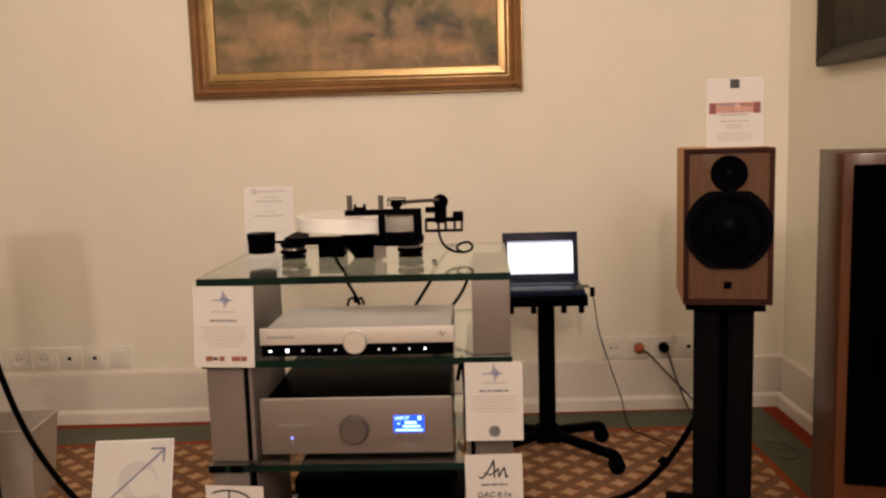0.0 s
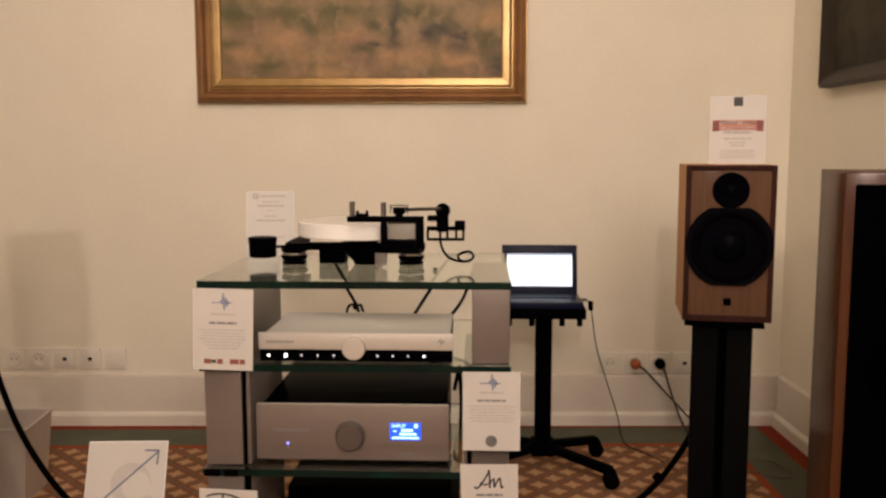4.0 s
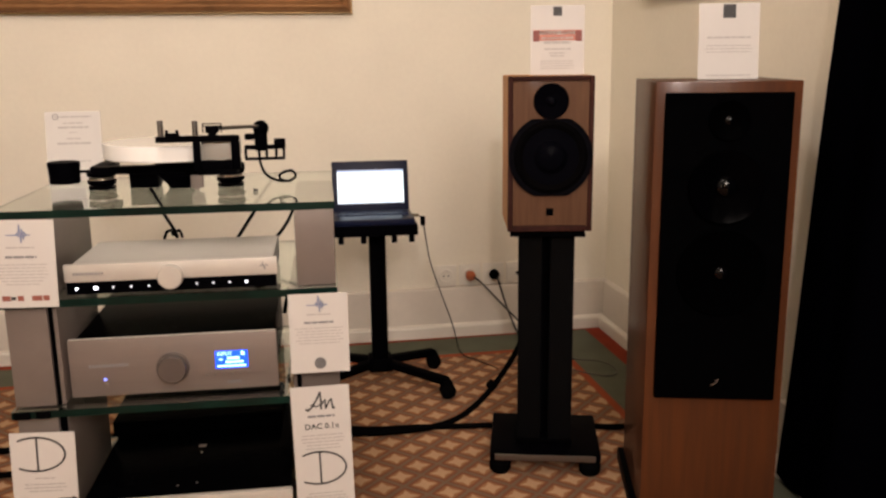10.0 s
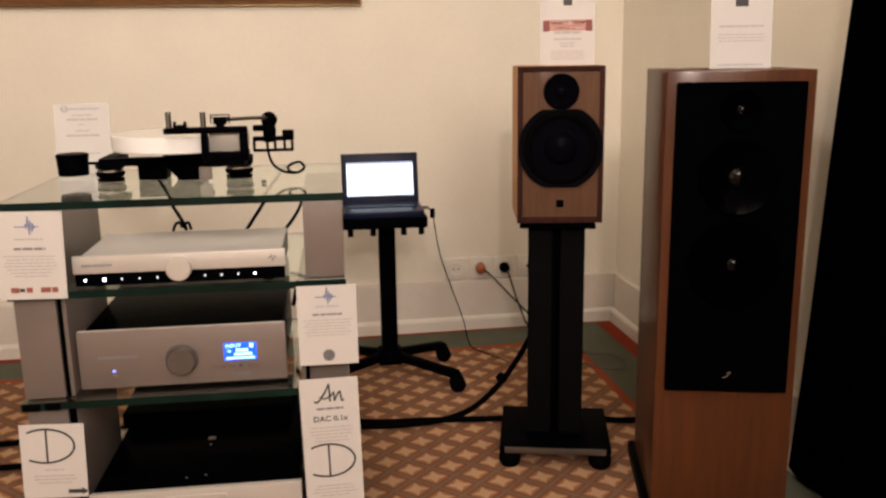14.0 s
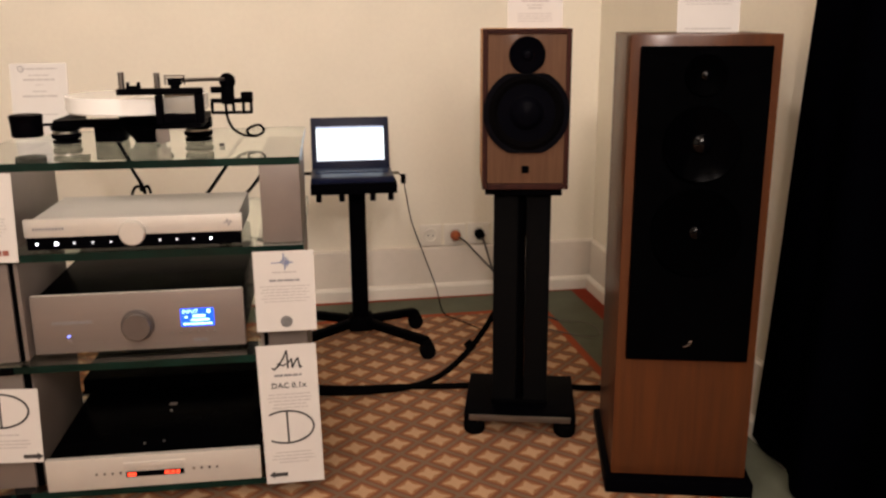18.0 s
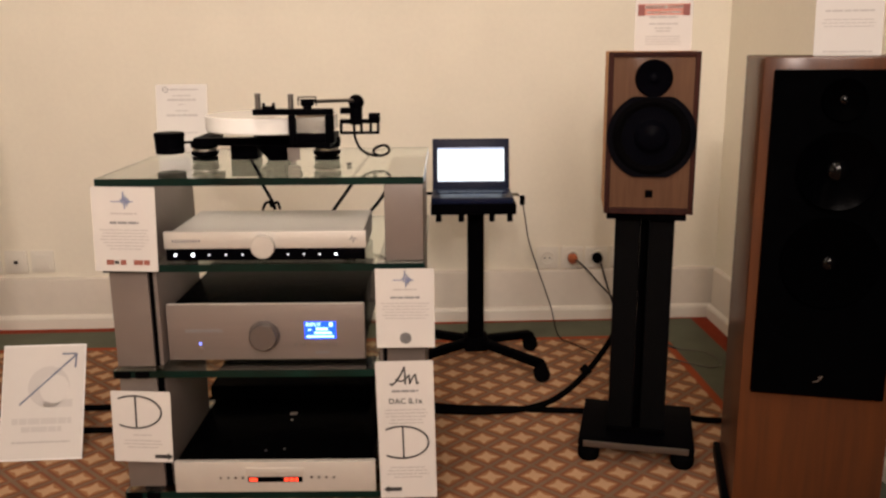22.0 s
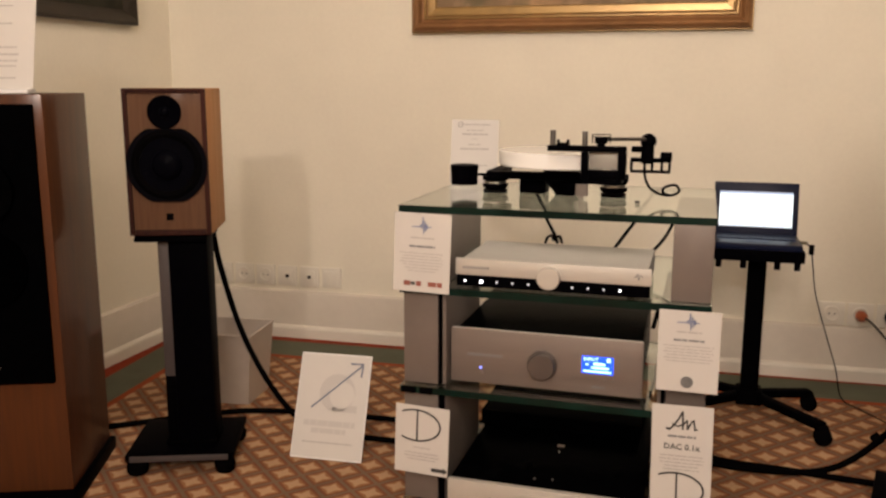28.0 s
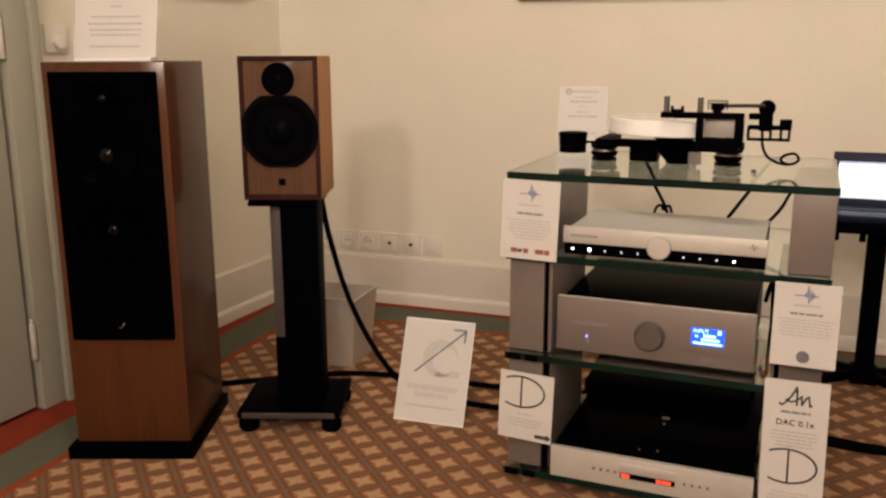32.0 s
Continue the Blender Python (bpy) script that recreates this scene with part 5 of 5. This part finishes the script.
tower(pose(1.0026, 1.7263, FZ, 0, 0, -12.9), "tall red-brown floor-standing loudspeaker, black front panel, beside the curtain", 0.325, 0.378, 0.028, 1.0230, (0.324, 0.9995))
tower(pose(-1.4722, 1.6055, FZ, 0, 0, 22.6), "tall red-brown floor-standing loudspeaker, black front panel, near the door", 0.340, 0.386, 0.036, 1.0290, (0.325, 1.0060))

# ---- loose things on the carpet ----
sign = thing("acrylic_sign", "white sheet with a blue arrow in a leaning clear stand", "sign", pose(-0.838, 2.113, FZ + 0.002, 0, 0, 4))
tilt = pose(0, 0, 0, -24, 0, 0)
bm = bmesh.new()
box(bm, (0.214, 0.004, 0.302), (0, 0.001, 0.151), 0.001)
back = part("clear_plate", bm, ACRYLIC, sign, m=tilt)
bm = bmesh.new()
box(bm, (0.06, 0.003, 0.20), (0, 0.0, 0.10))
part("clear_prop", bm, ACRYLIC, sign, m=pose(0, 0.178, -0.002, 25, 0, 0))
bm = bmesh.new()
box(bm, (0.208, 0.0012, 0.294), (0, -0.0022, 0.1515))
paper = part("sheet", bm, PAPER, sign, m=tilt)
bm = bmesh.new()
cyl(bm, 0.054, 0.0008, (0.015, -0.0034, 0.190), "y", 40)
box(bm, (0.075, 0.0008, 0.020), (0.040, -0.0034, 0.146))
part("pale_disc", bm, FAINT, paper)
bm = bmesh.new()
cyl(bm, 0.038, 0.0006, (0.030, -0.0040, 0.184), "y", 36)
part("white_disc", bm, PAPER, paper)
bm = bmesh.new()
stroke(bm, [(-0.058, 0.145), (0.082, 0.272)], 0.0046, -0.0048)
stroke(bm, [(0.048, 0.276), (0.084, 0.276), (0.082, 0.240)], 0.0046, -0.0048)
part("arrow", bm, ARROWINK, paper, "slate blue slanting arrow")
bars(paper, [(0.101, 0.74, 0.016), (0.080, 0.5, 0.014)], 0.208, FAINT, seed=31)
bars(paper, [(0.047, 0.72, 0.0040)], 0.208, PALEINK, seed=32)
for ob in paper.children:
    if ob.name.startswith("text_bar"):
        ob.location.y = -0.0022

bin_ = thing("waste_bin", "light grey plastic waste bin, tapered, standing on the carpet", "bin", pose(-1.392, 2.515, FZ, 0, 0, 6))
bm = bmesh.new()
outer = [[(x * w, y * w * 0.72, z) for x, y in ((-1, -1), (1, -1), (1, 1), (-1, 1))] for w, z in ((0.120, 0.0), (0.141, 0.236), (0.138, 0.236), (0.117, 0.006))]
rings = [[bm.verts.new(p) for p in loop] for loop in outer]
for a, b in zip(rings, rings[1:]):
    for k in range(4):
        bm.faces.new((a[k], a[(k + 1) % 4], b[(k + 1) % 4], b[k]))
bm.faces.new(rings[0][::-1])
bm.faces.new(rings[-1])
bmesh.ops.recalc_face_normals(bm, faces=bm.faces[:])
part("tub", bm, BIN, bin_)
for x, y, w, d in ((0, -0.1019, 0.290, 0.007), (0, 0.1019, 0.290, 0.007), (-0.1415, 0, 0.007, 0.1963), (0.1415, 0, 0.007, 0.1963)):
    boxpart("rim", (w, d, 0.008), (x, y, 0.2402), BIN, bin_, 0.003)


def cable(label, pts, r, name="speaker_cable", material=RUBBER):
    s = thing(name, label, "cable", pose(*pts[0]))
    low = lambda p: Vector(p) + Vector((0, 0, FZ * max(0.0, 1 - p[2] / 0.3)))
    bm = bmesh.new()
    tube(bm, [low(p) - Vector(pts[0]) for p in pts], r, 10, 10)
    part("jacket", bm, material, s)
    return s


cable("thick black loudspeaker cable from the loudspeaker to the rack", [(0.79, 2.345, 0.71), (0.80, 2.40, 0.60), (0.79, 2.44, 0.42), (0.745, 2.46, 0.26), (0.67, 2.46, 0.13), (0.58, 2.44, 0.045), (0.49, 2.41, 0.014), (0.36, 2.375, 0.014), (0.20, 2.385, 0.014), (0.02, 2.46, 0.014), (-0.15, 2.52, 0.014)], 0.0088)
cable("thick black loudspeaker cable from the loudspeaker to the rack", [(-1.25, 2.185, 0.71), (-1.247, 2.23, 0.66), (-1.235, 2.26, 0.50), (-1.185, 2.28, 0.30), (-1.105, 2.285, 0.15), (-1.015, 2.285, 0.05), (-0.93, 2.28, 0.014), (-0.75, 2.27, 0.013), (-0.56, 2.30, 0.013), (-0.40, 2.45, 0.013), (-0.25, 2.53, 0.013)], 0.0085)
cable("black cable lying on the carpet towards the tall loudspeaker", [(-0.22, 2.58, 0.010), (-0.5, 2.48, 0.010), (-0.72, 2.44, 0.010), (-1.0, 2.42, 0.010), (-1.25, 2.36, 0.010), (-1.45, 2.22, 0.010), (-1.58, 2.12, 0.010)], 0.0085)
cable("black cable lying on the carpet towards the tall loudspeaker", [(-0.10, 2.57, 0.010), (0.2, 2.43, 0.010), (0.42, 2.405, 0.010), (0.62, 2.385, 0.010), (0.80, 2.38, 0.010), (0.95, 2.32, 0.010), (1.06, 2.30, 0.010), (1.16, 2.22, 0.010)], 0.0085)
for at, way in (((0.640, 2.455, 0.098), (0.6, 0.05, 0.55)),):
    clip = thing("cable_clip", "small black clip round the thick loudspeaker cable", "clip", Matrix.Translation(at) @ Vector(way).to_track_quat("Z", "Y").to_matrix().to_4x4())
    bm = bmesh.new()
    cyl(bm, 0.016, 0.026, seg=24, bevel=0.004)
    part("collar", bm, RUBBER, clip)
# leads behind the rack
for pts, r in (([(-0.205, 2.20, 0.64), (-0.220, 2.23, 0.66), (-0.252, 2.27, 0.70), (-0.285, 2.31, 0.742), (-0.300, 2.36, 0.7480)], 0.0045), ([(-0.06, 2.20, 0.63), (-0.03, 2.30, 0.67), (0.0, 2.36, 0.71), (0.03, 2.40, 0.745), (0.05, 2.405, 0.7515)], 0.0045), ([(-0.238, 2.21, 0.636), (-0.236, 2.235, 0.647), (-0.226, 2.24, 0.650), (-0.220, 2.235, 0.640), (-0.212, 2.24, 0.647), (-0.204, 2.235, 0.650), (-0.196, 2.22, 0.636)], 0.0036), ([(0.02, 2.15, 0.622), (0.045, 2.20, 0.640), (0.066, 2.26, 0.662), (0.082, 2.33, 0.688), (0.10, 2.39, 0.70), (0.14, 2.42, 0.60), (0.13, 2.44, 0.30), (0.08, 2.46, 0.02)], 0.0042), ([(0.045, 2.24, 0.42), (0.056, 2.28, 0.46), (0.06, 2.32, 0.42), (0.055, 2.42, 0.25), (0.0, 2.45, 0.02)], 0.0055)):
    cable("black signal lead behind the stacked equipment", pts, r, "signal_lead")

cable("thin grey wire curled in a loop on the carpet border", [(0.90, 2.93, 0.004), (1.02, 2.80, 0.004), (1.10, 2.74, 0.004), (1.15, 2.78, 0.004), (1.13, 2.88, 0.004), (1.05, 2.92, 0.004), (0.98, 2.99, 0.004), (0.93, 3.1, 0.004)], 0.0020, "thin_wire", WIRE)
